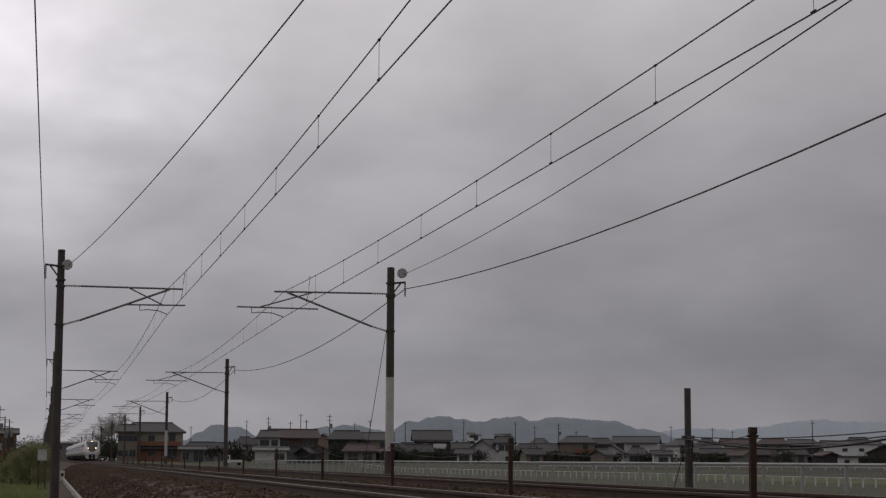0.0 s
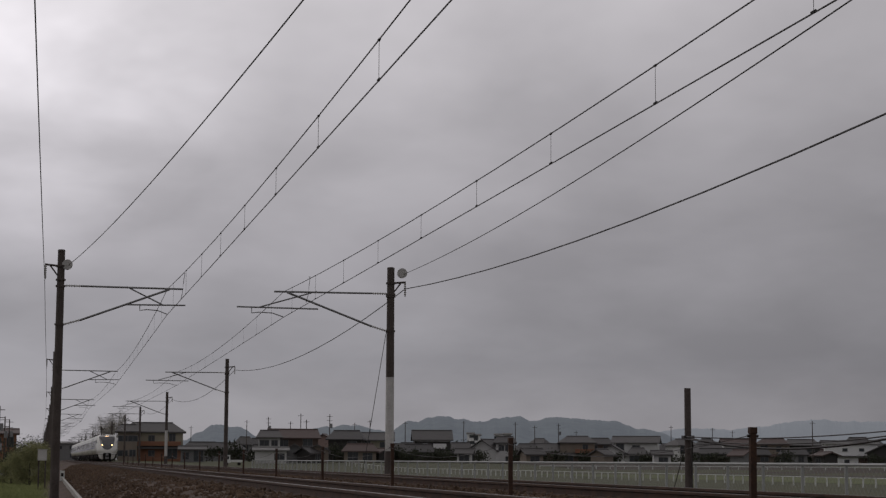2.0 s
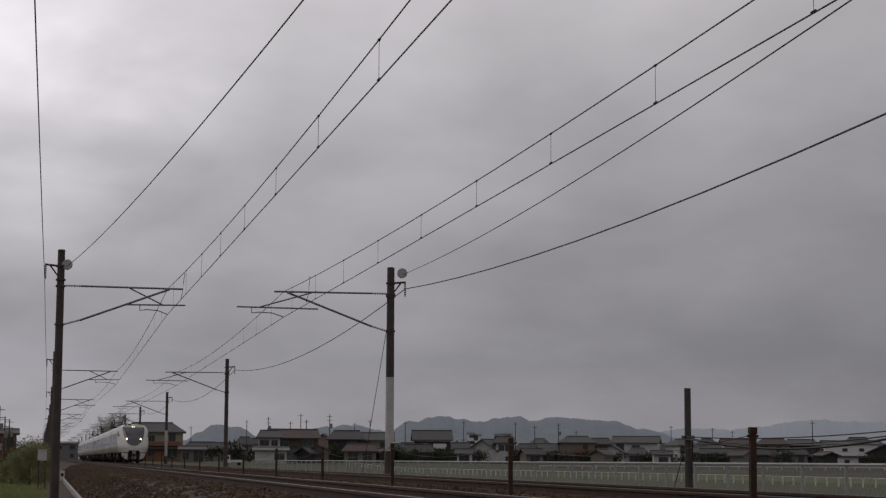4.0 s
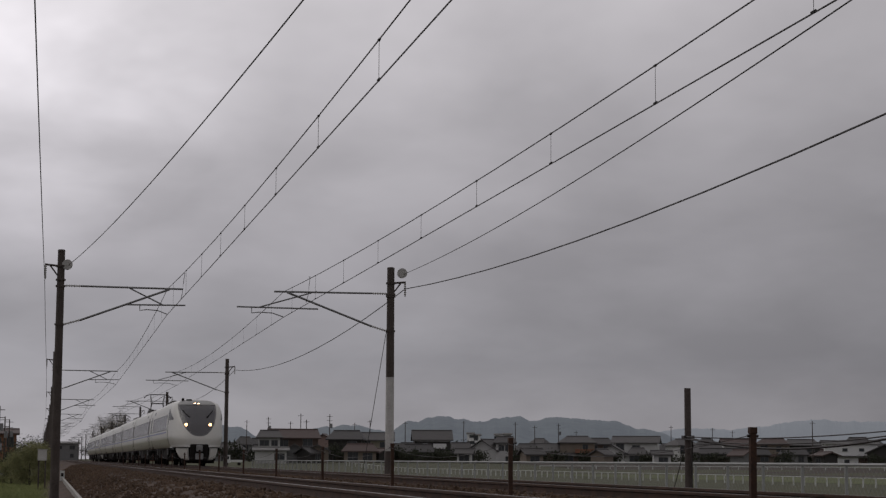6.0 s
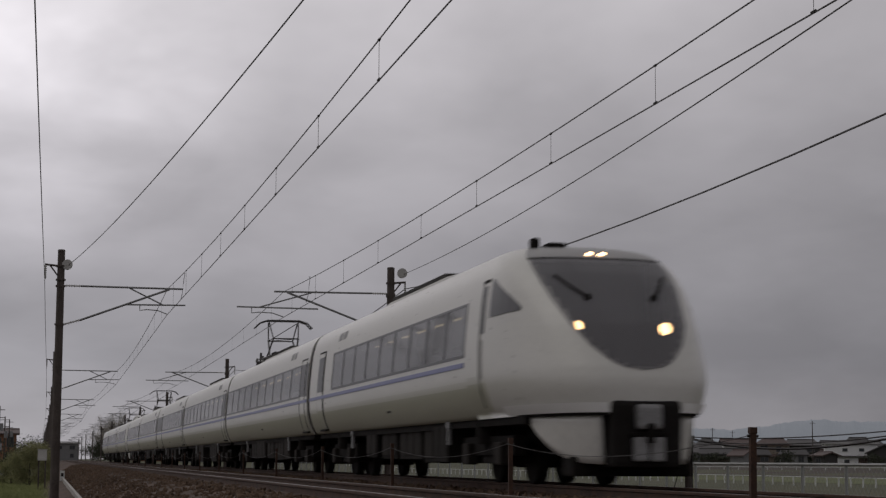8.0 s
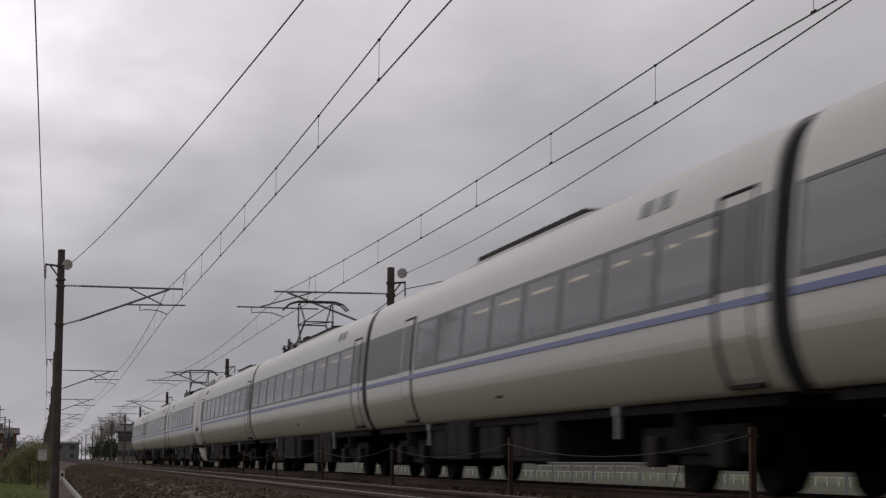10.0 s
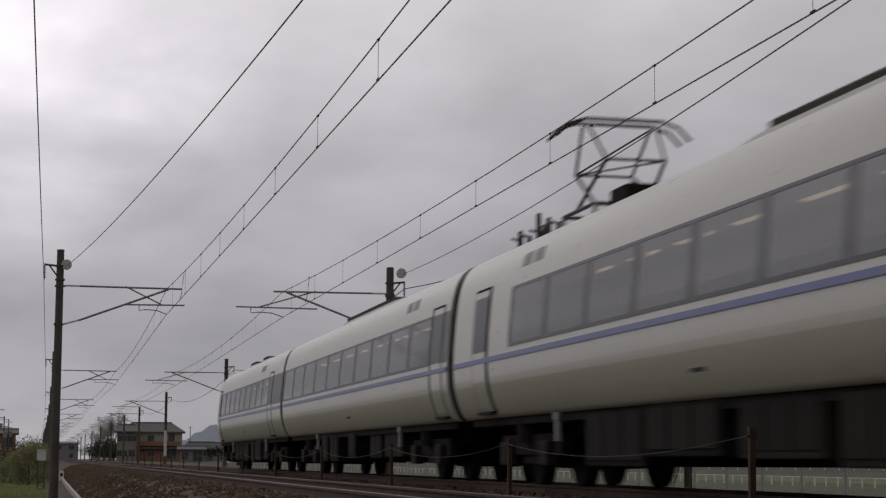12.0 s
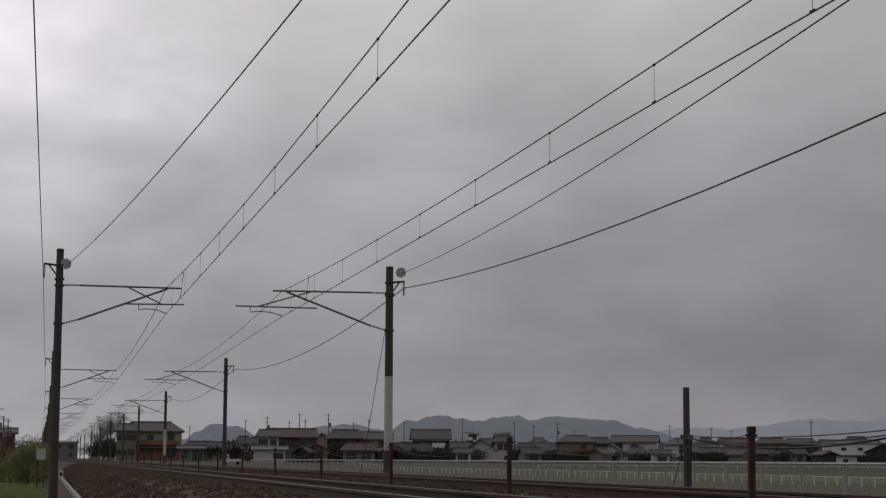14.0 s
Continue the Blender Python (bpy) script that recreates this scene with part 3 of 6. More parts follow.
def pantograph(parent, y):
    """Diamond pantograph on four insulators, raised to the contact wire."""
    p = part("pantograph", rods(((-0.6, y - 0.75, 3.80), (0.6, y - 0.75, 3.80), 0.03), ((-0.6, y + 0.75, 3.80), (0.6, y + 0.75, 3.80), 0.03),
                                ((-0.6, y - 0.75, 3.80), (-0.6, y + 0.75, 3.80), 0.03), ((0.6, y - 0.75, 3.80), (0.6, y + 0.75, 3.80), 0.03)), M["wire"], parent, "raised black pantograph")
    top = CONTACT - 0.10
    mid = 4.42
    bm = bmesh.new()
    for sx in (-1, 1):
        rod(bm, (sx * 0.5, y + 0.45, 3.83), (sx * 0.42, y - 0.72, mid), 0.028)
        rod(bm, (sx * 0.5, y - 0.45, 3.83), (sx * 0.42, y + 0.72, mid), 0.028)
    rod(bm, (-0.42, y - 0.72, mid), (0.42, y - 0.72, mid), 0.02)
    rod(bm, (-0.42, y + 0.72, mid), (0.42, y + 0.72, mid), 0.02)
    rod(bm, (-0.42, y + 0.72, mid), (0.42, y - 0.72, mid), 0.014)
    part("lower_frame", bm, M["wire"], p)
    bm = bmesh.new()
    for sx in (-1, 1):
        rod(bm, (sx * 0.42, y - 0.72, mid), (sx * 0.5, y - 0.12, top), 0.022)
        rod(bm, (sx * 0.42, y + 0.72, mid), (sx * 0.5, y + 0.12, top), 0.022)
    rod(bm, (-0.42, y + 0.72, mid), (0.5, y + 0.12, top), 0.014)
    part("upper_frame", bm, M["wire"], p)
    bm = bmesh.new()
    for dy in (-0.2, 0.2):
        tube(bm, [(-0.98, y + dy, top - 0.2), (-0.8, y + dy, top - 0.02), (-0.55, y + dy, top + 0.06), (0.55, y + dy, top + 0.06), (0.8, y + dy, top - 0.02), (0.98, y + dy, top - 0.2)], 0.027, 6)
    part("collector_head", bm, M["wire"], p)
    for sx, dy in itertools.product((-0.6, 0.6), (-0.75, 0.75)):
        part("insulator", insulator((sx, y + dy, 3.52), (sx, y + dy, 3.80)), M["insul"], p)
    # roof gear beside it
    g = part("roof_switchgear", boxes((-0.55, y - 2.0, 3.5, 0.25, y - 1.25, 3.9), bevel=0.04), M["dark"], parent, "black roof switchgear box")
    part("arrester_box", boxes((-0.3, y + 2.3, 3.5, 0.3, y + 2.8, 3.76), bevel=0.04), M["dark"], g)
    bm = bmesh.new()
    for k in range(5):
        yy = y + 1.5 + 0.55 * k
        rod(bm, (-0.45, yy, 3.5), (-0.45, yy, 3.5 + 0.34 + 0.14 * (k % 3)), 0.055, 0.04)
        rod(bm, (-0.45, yy, 3.82), (-0.45, yy + 0.5, 3.92), 0.024)
    rod(bm, (-0.1, y + 3.3, 3.5), (-0.1, y + 3.3, 3.96), 0.06)
    rod(bm, (-0.1, y + 3.7, 3.5), (-0.1, y + 3.7, 3.85), 0.05)
    tube(bm, [(-0.1, y + 3.3, 3.96), (-0.1, y + 3.5, 4.06), (-0.1, y + 3.7, 3.85)], 0.03)
    tagged(part("insulator_row", bm, M["wire"], g), kind="stuff")


def roof_unit(parent, y0, y1):
    bm = bmesh.new()
    prof = [(-0.95, 3.47), (-0.86, 3.60), (-0.62, 3.67), (0.62, 3.67), (0.86, 3.60), (0.95, 3.47)]
    r = [[bm.verts.new((x, y, z if 0 < i < 3 else min(z, 3.56))) for x, z in prof] for i, y in enumerate((y0, y0 + 0.5, y1 - 0.5, y1))]
    for a, b in zip(r, r[1:]):
        for k in range(len(prof) - 1):
            bm.faces.new((a[k], a[k + 1], b[k + 1], b[k]))
    u = part("roof_cooler", bm, M["roofgrey"], parent, "low grey roof air conditioner")
    bm = bmesh.new()
    n = int((y1 - y0 - 1.2) / 0.16)
    for k in range(n):
        y = y0 + 0.6 + k * 0.16
        for sx in (-1, 1):
            box(bm, sx * 0.64, y, 3.56, sx * 0.86, y + 0.09, 3.682 if k % 2 else 3.674)
    tagged(part("grille", bm, M["grille"], u), kind="stuff")


def side_vents(parent, side, y):
    for k in range(2):
        part("side_vent", skin(side, y + 0.6 * k, y + 0.6 * k + 0.42, 3.02, 3.2, 0.008), M["steelgrey"], parent)


# nose of the leading car: each level is a superellipse in plan, from the centre's depth to where the side runs straight
NOSE = -0.25
BODY0 = 4.05
ROUND = 3.2
FRONT = [(0.2, -0.25), (1.4, -0.25), (1.6, -0.15), (1.8, 0.0), (2.0, 0.15), (2.2, 0.32), (2.4, 0.56), (2.6, 0.83), (2.8, 1.09), (3.0, 1.38), (3.2, 1.72),
         (3.3, 1.92), (3.38, 2.12), (3.46, 2.42), (3.54, 2.85), (3.6, 3.4), (3.62, 3.8)]
BACK = [(0.2, 3.6), (1.0, 3.8), (1.8, 4.0), (2.0, 3.95), (2.2, 3.75), (2.4, 3.4), (2.6, 3.1), (2.8, 2.95), (3.0, 2.95), (3.2, 3.08), (3.4, 3.4), (3.54, 3.8), (3.62, 4.0)]


def along(marks, v):
    """Linear reading of a table."""
    if v <= marks[0][0]:
        return marks[0][1]
    for (a, fa), (b, fb) in zip(marks, marks[1:]):
        if v <= b:
            return fa + (fb - fa) * (v - a) / (b - a)
    return marks[-1][1]


def nose_half(z):
    return half_width(z) if z >= 0.97 else 1.22 - 0.12 * (0.97 - z)


def nose_depth(u, z):
    """u: -1 to 1 across; z: height. Distance behind the car's zero."""
    d = along(FRONT, z)
    return d + (along(BACK, z) - d) * (1 - max(0.0, 1 - min(1, abs(u)) ** ROUND) ** (1 / ROUND))


def on_nose(y, z):
    """Half width of the leading car's skin at a place along it."""
    d, e = along(FRONT, z), along(BACK, z)
    k = min(1.0, max(0.0, (y - d) / (e - d)))
    return nose_half(z) * (1 - (1 - k) ** ROUND) ** (1 / ROUND)


def front_surface(u0, u1, z0, z1, off, nu, nz, bound=None):
    """A grid on the nose; bound(z) gives the half span in u."""
    bm = bmesh.new()
    rows = []
    for j in range(nz + 1):
        z = z0 + (z1 - z0) * j / nz
        b = bound(z) if bound else 1.0
        row = []
        for i in range(nu + 1):
            u = (u0 + (u1 - u0) * i / nu) * b
            row.append(bm.verts.new((u * (nose_half(z) + off), nose_depth(u, z) - off, z)))
        rows.append(row)
    for a, b in zip(rows, rows[1:]):
        for i in range(nu):
            bm.faces.new((a[i], a[i + 1], b[i + 1], b[i]))
    bmesh.ops.remove_doubles(bm, verts=bm.verts, dist=0.001)
    return bm


def nose_shell(yend):
    """Outer skin of the nose back to the straight body, open behind the windscreen."""
    bm = bmesh.new()
    zs = [0.97, 1.06, 1.16, 1.3, 1.42, 1.49, 1.56, 1.6, 1.64, 1.7] + [1.76 + 0.06 * i for i in range(25)] + [3.25, 3.3, 3.36, 3.41, 3.46, 3.5, 3.54, 3.57, 3.59, 3.605, 3.615]
    m = 30
    arc = [math.sin(i / m * math.pi / 2) ** (2 / ROUND) for i in range(m + 1)]
    rows = []
    for z in zs:
        w = nose_half(z)
        half = [(w * u, nose_depth(u, z)) for u in arc] + [(w, yend)]
        rows.append([bm.verts.new((-x, y, z)) for x, y in reversed(half[1:])] + [bm.verts.new((x, y, z)) for x, y in half])
    n = len(rows[0])
    for a, b in zip(rows, rows[1:]):
        for i in range(n - 1):
            z = (a[i].co.z + b[i].co.z) / 2
            x = sum(v.co.x for v in (a[i], a[i + 1], b[i], b[i + 1])) / 4
            if 1.62 < z < 3.24 and abs(x) < screen_bound(z) * nose_half(z) - 0.05:
                continue
            f = bm.faces.new((a[i], a[i + 1], b[i + 1], b[i]))
            if sum(v.co.y for v in f.verts) / 4 > 3.0:
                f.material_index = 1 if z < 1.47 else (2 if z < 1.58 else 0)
    for row in (rows[-1], rows[0]):
        for i in range(n // 2):
            j = n - 1 - i
            if j - 1 > i + 1:
                bm.faces.new((row[i], row[i + 1], row[j - 1], row[j]))
    return bm


def screen_bound(z):
    """Half span of the windscreen as a share of the nose's half width."""
    marks = [(1.55, 0.0), (1.57, 0.13), (1.6, 0.21), (1.66, 0.28), (1.75, 0.35), (1.9, 0.445), (2.05, 0.505), (2.2, 0.57), (2.35, 0.61), (2.5, 0.645), (2.65, 0.68), (2.8, 0.71),
             (2.95, 0.735), (3.1, 0.76), (3.25, 0.785), (3.32, 0.80)]
    return along(marks, z) + 0.001


def nose_lamp(parent, name, x, y, z, r, material, label, flat=1.0):
    """A lit lens in a dark bowl, facing forward."""
    bm = bmesh.new()
    bmesh.ops.create_uvsphere(bm, u_segments=16, v_segments=10, radius=r, matrix=Matrix.Translation((x, y, z)) @ Matrix.Diagonal((1, 0.4, flat, 1)))
    lens = part(name, bm, material, parent, label, smooth=True)
    bm = rod(bmesh.new(), (x, y - 0.0, z), (x, y + 0.12, z), r * 1.25 * flat, r * 0.8 * flat, seg=18)
    part("lamp_bowl", bm, M["rubber"], lens)
    return lens


def common(car, y0, y1, seed):
    """Everything that the cars share between the body's ends."""
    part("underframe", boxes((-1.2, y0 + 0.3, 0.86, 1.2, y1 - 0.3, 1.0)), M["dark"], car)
    bogie(car, y0 + 3.1)
    bogie(car, y1 - 3.1)
    underfloor(car, y0 + 5.2, y1 - 5.2, seed)
    for side in (-1, 1):
        for yy in (y0 + 5.1, y1 - 5.1):
            part("bogie_guard", boxes((side * 1.18, yy - 0.05, 0.60, side * 1.235, yy + 0.05, 0.99), (side * 1.20, yy - 0.09, 0.88, side * 1.245, yy + 0.09, 0.99)), M["steelgrey"], car, "grey steel guard beside the bogie")
        part("data_plate", skin(side, (y0 + y1) / 2 - 0.55, (y0 + y1) / 2 - 0.15, 1.235, 1.275, 0.008), M["grille"], car, "small dark marking plate on the lower side")


def nose_car(car):
    y1 = PITCH_CAR - 0.25
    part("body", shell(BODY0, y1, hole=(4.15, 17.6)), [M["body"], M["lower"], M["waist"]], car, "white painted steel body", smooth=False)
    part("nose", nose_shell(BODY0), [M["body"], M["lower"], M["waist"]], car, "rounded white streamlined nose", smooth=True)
    sc = part("windscreen", front_surface(-1, 1, 1.55, 3.27, 0.012, 28, 48, screen_bound), M["screen"], car, "large dark curved windscreen", smooth=True)
    part("brow", front_surface(-1, 1, 3.272, 3.54, 0.012, 28, 9, lambda z: 0.80), M["browgrey"], sc, "grey brow above the glass", smooth=True)
    part("screen_seal", front_surface(-1, 1, 3.25, 3.275, 0.02, 28, 1, lambda z: 0.79), M["rubber"], sc)
    # dark cab behind the glass
    cab = part("cab_interior", boxes((-1.05, 2.75, 1.3, 1.05, 2.8, 3.3)), M["cabdark"], car, "dark driving cab behind the glass")
    part("dashboard", boxes((-1.0, 0.95, 1.35, 1.0, 1.6, 2.08), bevel=0.05), M["cabdark"], cab)
    part("lower_bulkhead", boxes((-0.9, 0.90, 1.3, 0.9, 0.94, 2.30)), M["cabdark"], cab)
    for sx in (-1, 1):
        nose_lamp(car, "headlight", sx * 0.64, 0.80, 2.18, 0.085, M["lamp"], "lit warm-white headlight behind glass")
        nose_lamp(car, "roof_headlight", sx * 0.095, nose_depth(0.08, 3.34) - 0.03, 3.335, 0.05, M["lampdim"], "small lit headlight in the brow", 0.7)
        pts = [(sx * x, nose_depth(x / nose_half(z), z) - 0.035, z) for x, z in ((0.48, 2.60), (0.56, 2.68), (0.66, 2.78), (0.80, 2.95))]
        wp = part("wiper", tube(bmesh.new(), pts, 0.022), M["rubber"], sc, "black wiper arm")
        part("wiper_pivot", rod(bmesh.new(), (pts[0][0], pts[0][1] - 0.03, pts[0][2]), (pts[0][0], pts[0][1] + 0.04, pts[0][2]), 0.05), M["rubber"], wp)
        part("wiper_blade", tube(bmesh.new(), [(p[0] + sx * 0.03, p[1] - 0.01, p[2] - 0.05) for p in pts[1:]], 0.016), M["rubber"], wp)
    # lower skirt, its edge sweeping up to the rear, with the coupler opening
    for sx in (-1, 1):
        bm = bmesh.new()
        cols = []
        for k in range(23):
            u = math.sin((0.20 + 0.80 * k / 16) * math.pi / 2) ** (2 / ROUND) if k <= 16 else 1.0
            d0 = nose_depth(u, 0.9) if k <= 16 else None
            if u < 0.40:
                u, d0 = 0.40, nose_depth(0.40, 0.9)
            if d0 is None or d0 > 1.62:
                break
            zlow = 0.30 + 0.65 * max(0.0, (d0 + 0.2) / 1.82) ** 2.2
            cols.append([bm.verts.new((sx * u * (nose_half(z) - 0.03 - 0.10 * (0.95 - z) ** 2), nose_depth(u, 0.9) + 0.05 + 0.16 * (0.95 - z) ** 2, z)) for z in [zlow + (0.95 - zlow) * i / 6 for i in range(7)]])
        for a, b in zip(cols, cols[1:]):
            for i in range(6):
                bm.faces.new((a[i], a[i + 1], b[i + 1], b[i]))
        bmesh.ops.remove_doubles(bm, verts=bm.verts, dist=0.0005)
        inner = bmesh.ops.extrude_face_region(bm, geom=bm.faces[:])
        for g in inner["geom"]:
            if isinstance(g, bmesh.types.BMVert):
                g.co.x *= 0.96
                g.co.y += 0.05
        bmesh.ops.recalc_face_normals(bm, faces=bm.faces)
        part("skirt", bm, M["skirt"], car, "light grey nose skirt", smooth=True)
        # white bumper strip and the dark joint under it, on each side of the coupler
        part("bumper_line", front_surface(sx * 0.39, sx * 0.985, 0.985, 1.115, 0.028, 24, 3), M["bumper"], car, "white bumper strip", smooth=True)
        part("skirt_gap", front_surface(sx * 0.39, sx * 0.97, 0.945, 0.985, 0.004, 24, 1), M["rubber"], car)
    # closed black block: the coupler opening's inner shade is put into its colour
    bm = bmesh.new()
    box(bm, -0.48, NOSE - 0.035, 0.26, 0.48, 1.2, 1.145, bevel=0.07)
    cb = part("coupler_shade_block", bm, M["rubber"], car, "black block for the shade inside the coupler opening")
    part("coupler", boxes((-0.17, NOSE - 0.17, 0.76, 0.17, 0.1, 1.09), bevel=0.05), M["steelgrey"], cb, "grey steel coupler head")
    part("jumper_box", boxes((-0.21, NOSE - 0.14, 0.34, -0.02, 0.1, 0.66), (0.02, NOSE - 0.14, 0.34, 0.21, 0.1, 0.66), bevel=0.03), M["steelgrey"], cb)
    part("coupler_hook", boxes((-0.26, NOSE - 0.11, 0.66, 0.26, 0.1, 0.72), (-0.05, NOSE - 0.2, 0.58, 0.05, -0.1, 0.84), bevel=0.02), M["dark"], cb)
    part("snow_plough", boxes((-0.85, 0.35, 0.14, 0.85, 0.85, 0.40), bevel=0.03), M["dark"], car)
    for side in (-1, 1):
        windows_row(car, side, 4.15, 17.6, 9)
        part("stripe", skin(side, 4.2, y1 - 0.02, 1.775, 1.848, 0.0165), M["blue"], car, "blue waist stripe")
        side_door(car, side, 18.9, seam=-1)
        nose_panel(car, "cab_door_window", side, [(2.96, 2.22, 2.93), (3.12, 2.22, 2.93)], M["band"], "narrow dark window of the cab door")
        nose_panel(car, "cab_door_seam", side, [(3.20, 1.12, 3.02), (3.212, 1.12, 3.02)], M["rubber"], "")
        nose_panel(car, "cab_grab_rail", side, [(3.05, 1.55, 2.12), (3.085, 1.55, 2.12)], M["steelgrey"], "")
        nose_panel(car, "door_lintel", side, [(2.85, 2.99, 3.03), (3.25, 2.99, 3.03)], M["rubber"], "")
        nose_panel(car, "quarter_window", side, [(1.46, 2.46, 2.50), (1.60, 2.45, 2.58), (1.85, 2.45, 2.70), (2.15, 2.44, 2.82), (2.40, 2.44, 2.92), (2.60, 2.44, 3.0), (2.66, 2.45, 3.0)], M["band"], "dark quarter window of the cab")
        side_vents(car, side, 16.2)
    roof_unit(car, 7.6, 14.0)
    part("roof_horn", boxes((-0.75, 2.75, 3.38, -0.62, 2.95, 3.66), bevel=0.04), M["dark"], car)
    part("roof_antenna", boxes((-0.5, 2.75, 3.42, -0.2, 3.15, 3.60), bevel=0.05), M["dark"], car)
    common(car, 1.2, y1, 3)


def nose_panel(car, name, side, cols, material, label):
    """A thin panel on the nose's side; cols: (place along the car, lower and upper edge)."""
    bm = bmesh.new()
    grid = [[bm.verts.new((side * (on_nose(y, lo + (hi - lo) * j / 8) + 0.012), y, lo + (hi - lo) * j / 8)) for j in range(9)] for y, lo, hi in cols]
    for p, q in zip(grid, grid[1:]):
        for j in range(8):
            bm.faces.new((p[j], q[j], q[j + 1], p[j + 1]))
    inner = bmesh.ops.extrude_face_region(bm, geom=bm.faces[:])
    for g in inner["geom"]:
        if isinstance(g, bmesh.types.BMVert):
            g.co.x -= side * 0.03
    bmesh.ops.recalc_face_normals(bm, faces=bm.faces)
    return part(name, bm, material, car, label)


def middle_car(car, seed, panto=None, y0=0.25, rear_door=False):
    y1 = PITCH_CAR - 0.25
    w1 = y1 - (4.85 if rear_door else 0.08)
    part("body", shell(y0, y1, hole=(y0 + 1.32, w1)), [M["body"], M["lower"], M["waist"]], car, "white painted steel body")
    for yy in (0.0, ):
        part("gangway", shell(-0.26, 0.26, 0.03), [M["rubber"], M["rubber"], M["rubber"]], car, "dark gangway bellows")
    for side in (-1, 1):
        part("end_band", skin(side, y0 + 0.05, y0 + 0.38, 1.93, 2.77, 0.006), M["band"], car)
        side_door(car, side, y0 + 0.42)
        windows_row(car, side, y0 + 1.32, w1, 8 if rear_door else 10)
        if rear_door:
            part("end_band", skin(side, y1 - 3.58, y1 - 0.05, 1.93, 2.77, 0.006), M["band"], car)
            side_door(car, side, y1 - 4.58, seam=-1)
        part("stripe", skin(side, y0 + 0.02, y1 - 0.02, 1.775, 1.848, 0.0165), M["blue"], car, "blue waist stripe")
        side_vents(car, side, 3.1)
    roof_unit(car, 7.2, 14.6)
    if panto is not None:
        pantograph(car, panto)
    common(car, y0, y1, seed)


def cab_end(car, y, d, cupola=True):
    deep, fall, inset = (0.75, 0.1, 0.17) if cupola else (1.7, 0.55, 0.28)
    """Blunt gangway cab; d = -1: its face looks to -y, 1: to +y. y: the face."""
    # rounded corners
    bm = bmesh.new()
    rings = []
    full = [(w, z) for w, z in PROFILE] + [(-w, z) for w, z in PROFILE[-2::-1]]
    for k in range(7):
        a = k / 6
        ins = inset * (1 - math.sqrt(max(0, 1 - (1 - a) ** 2)))
        ring = []
        for x, z in full:
            hi = max(0.0, z - 2.1)
            yy = y - d * (deep * a + (0.10 * hi + 0.22 * hi * hi) * (1 - a))
            ring.append(bm.verts.new((x * (1 - ins), yy, z - fall * max(0, z - 2.3) / 1.17 * (1 - a) ** 1.6)))
        rings.append(ring)
    n = len(full)
    for a, b in zip(rings, rings[1:]):
        for k in range(n):
            bm.faces.new((a[k], a[(k + 1) % n], b[(k + 1) % n], b[k]))
    bm.faces.new(rings[0])
    bmesh.ops.recalc_face_normals(bm, faces=bm.faces)
    part("cab", bm, M["body"], car, "blunt white cab with rounded corners", smooth=True)
    if cupola:
        # raised cab above the gangway: dark glass round a grey roof plate
        bm = bmesh.new()
        plan = [(0.60, 0.70, 3.35), (0.85, 0.88, 3.38), (1.6, 0.98, 3.42), (3.3, 0.95, 3.49)]
        tops = [(1.0, 0.50, 3.86), (1.2, 0.58, 3.92), (1.8, 0.60, 3.92), (3.0, 0.55, 3.62)]
        lo = [[bm.verts.new((sx * w, y - d * yy, z)) for yy, w, z in plan] for sx in (-1, 1)]
        hi = [[bm.verts.new((sx * w, y - d * yy, z)) for yy, w, z in tops] for sx in (-1, 1)]
        for s_ in (0, 1):
            for k in range(3):
                bm.faces.new((lo[s_][k], lo[s_][k + 1], hi[s_][k + 1], hi[s_][k]))
        for k in range(3):
            f = bm.faces.new((hi[0][k], hi[0][k + 1], hi[1][k + 1], hi[1][k]))
            f.material_index = 1
        bm.faces.new((lo[0][0], lo[1][0], hi[1][0], hi[0][0]))
        bm.faces.new((lo[0][3], lo[1][3], hi[1][3], hi[0][3]))
        bmesh.ops.recalc_face_normals(bm, faces=bm.faces)
        part("windscreen" if d < 0 else "roof_fairing", bm, [M["band"] if d < 0 else M["body"], M["body"]], car, "dark raised windscreen of the cab" if d < 0 else "raised white roof fairing")
        bm = bmesh.new()
        for sx in (-1, 1):
            low = [(sx * w, y - d * yy, z) for yy, w, z in plan]
            top = [(sx * w, y - d * yy, z) for yy, w, z in tops]
            for a, b in list(zip(low, top))[:3] + list(zip(top, top[1:])) + list(zip(low, low[1:])):
                rod(bm, a, b, 0.032, seg=6)
        part("cupola_frame", bm, M["body"], car, "white window frame of the raised cab")
    else:
        for sx in (-1, 1):
            bm = boxes((sx * 0.62, y - d * 0.55, 2.15, sx * 1.10, y - d * 0.02, 2.85), bevel=0.06)
            part("windscreen", bm, M["screen"], car, "dark corner windscreen")
    bm = bmesh.new()
    y2 = y + d * 0.10
    box(bm, -0.52, min(y, y2) - 0.05, 1.0, 0.52, max(y, y2), 3.0, bevel=0.05)
    part("gangway_door", bm, M["body"], car, "white gangway door housing")
    for sx in (-1, 1) if cupola else ():
        # wedge-shaped lens that runs round the corner
        bm = bmesh.new()
        cols = []
        w = half_width(1.7)
        path = [(w * 0.60, 0.0), (w * 0.72, 0.0)]
        for k in range(9):
            a = 0.07 * k
            path.append((w * (1 - inset * (1 - math.sqrt(1 - (1 - a) ** 2))) + 0.012 + 0.02 * a, deep * a))
        for k, (x, back) in enumerate(path):
            a = k / (len(path) - 1)
            cols.append([bm.verts.new((sx * x, y - d * back + d * 0.02, z)) for z in (1.60, 1.60 + (0.27 - 0.22 * a) * 0.5, 1.87 - 0.22 * a)])
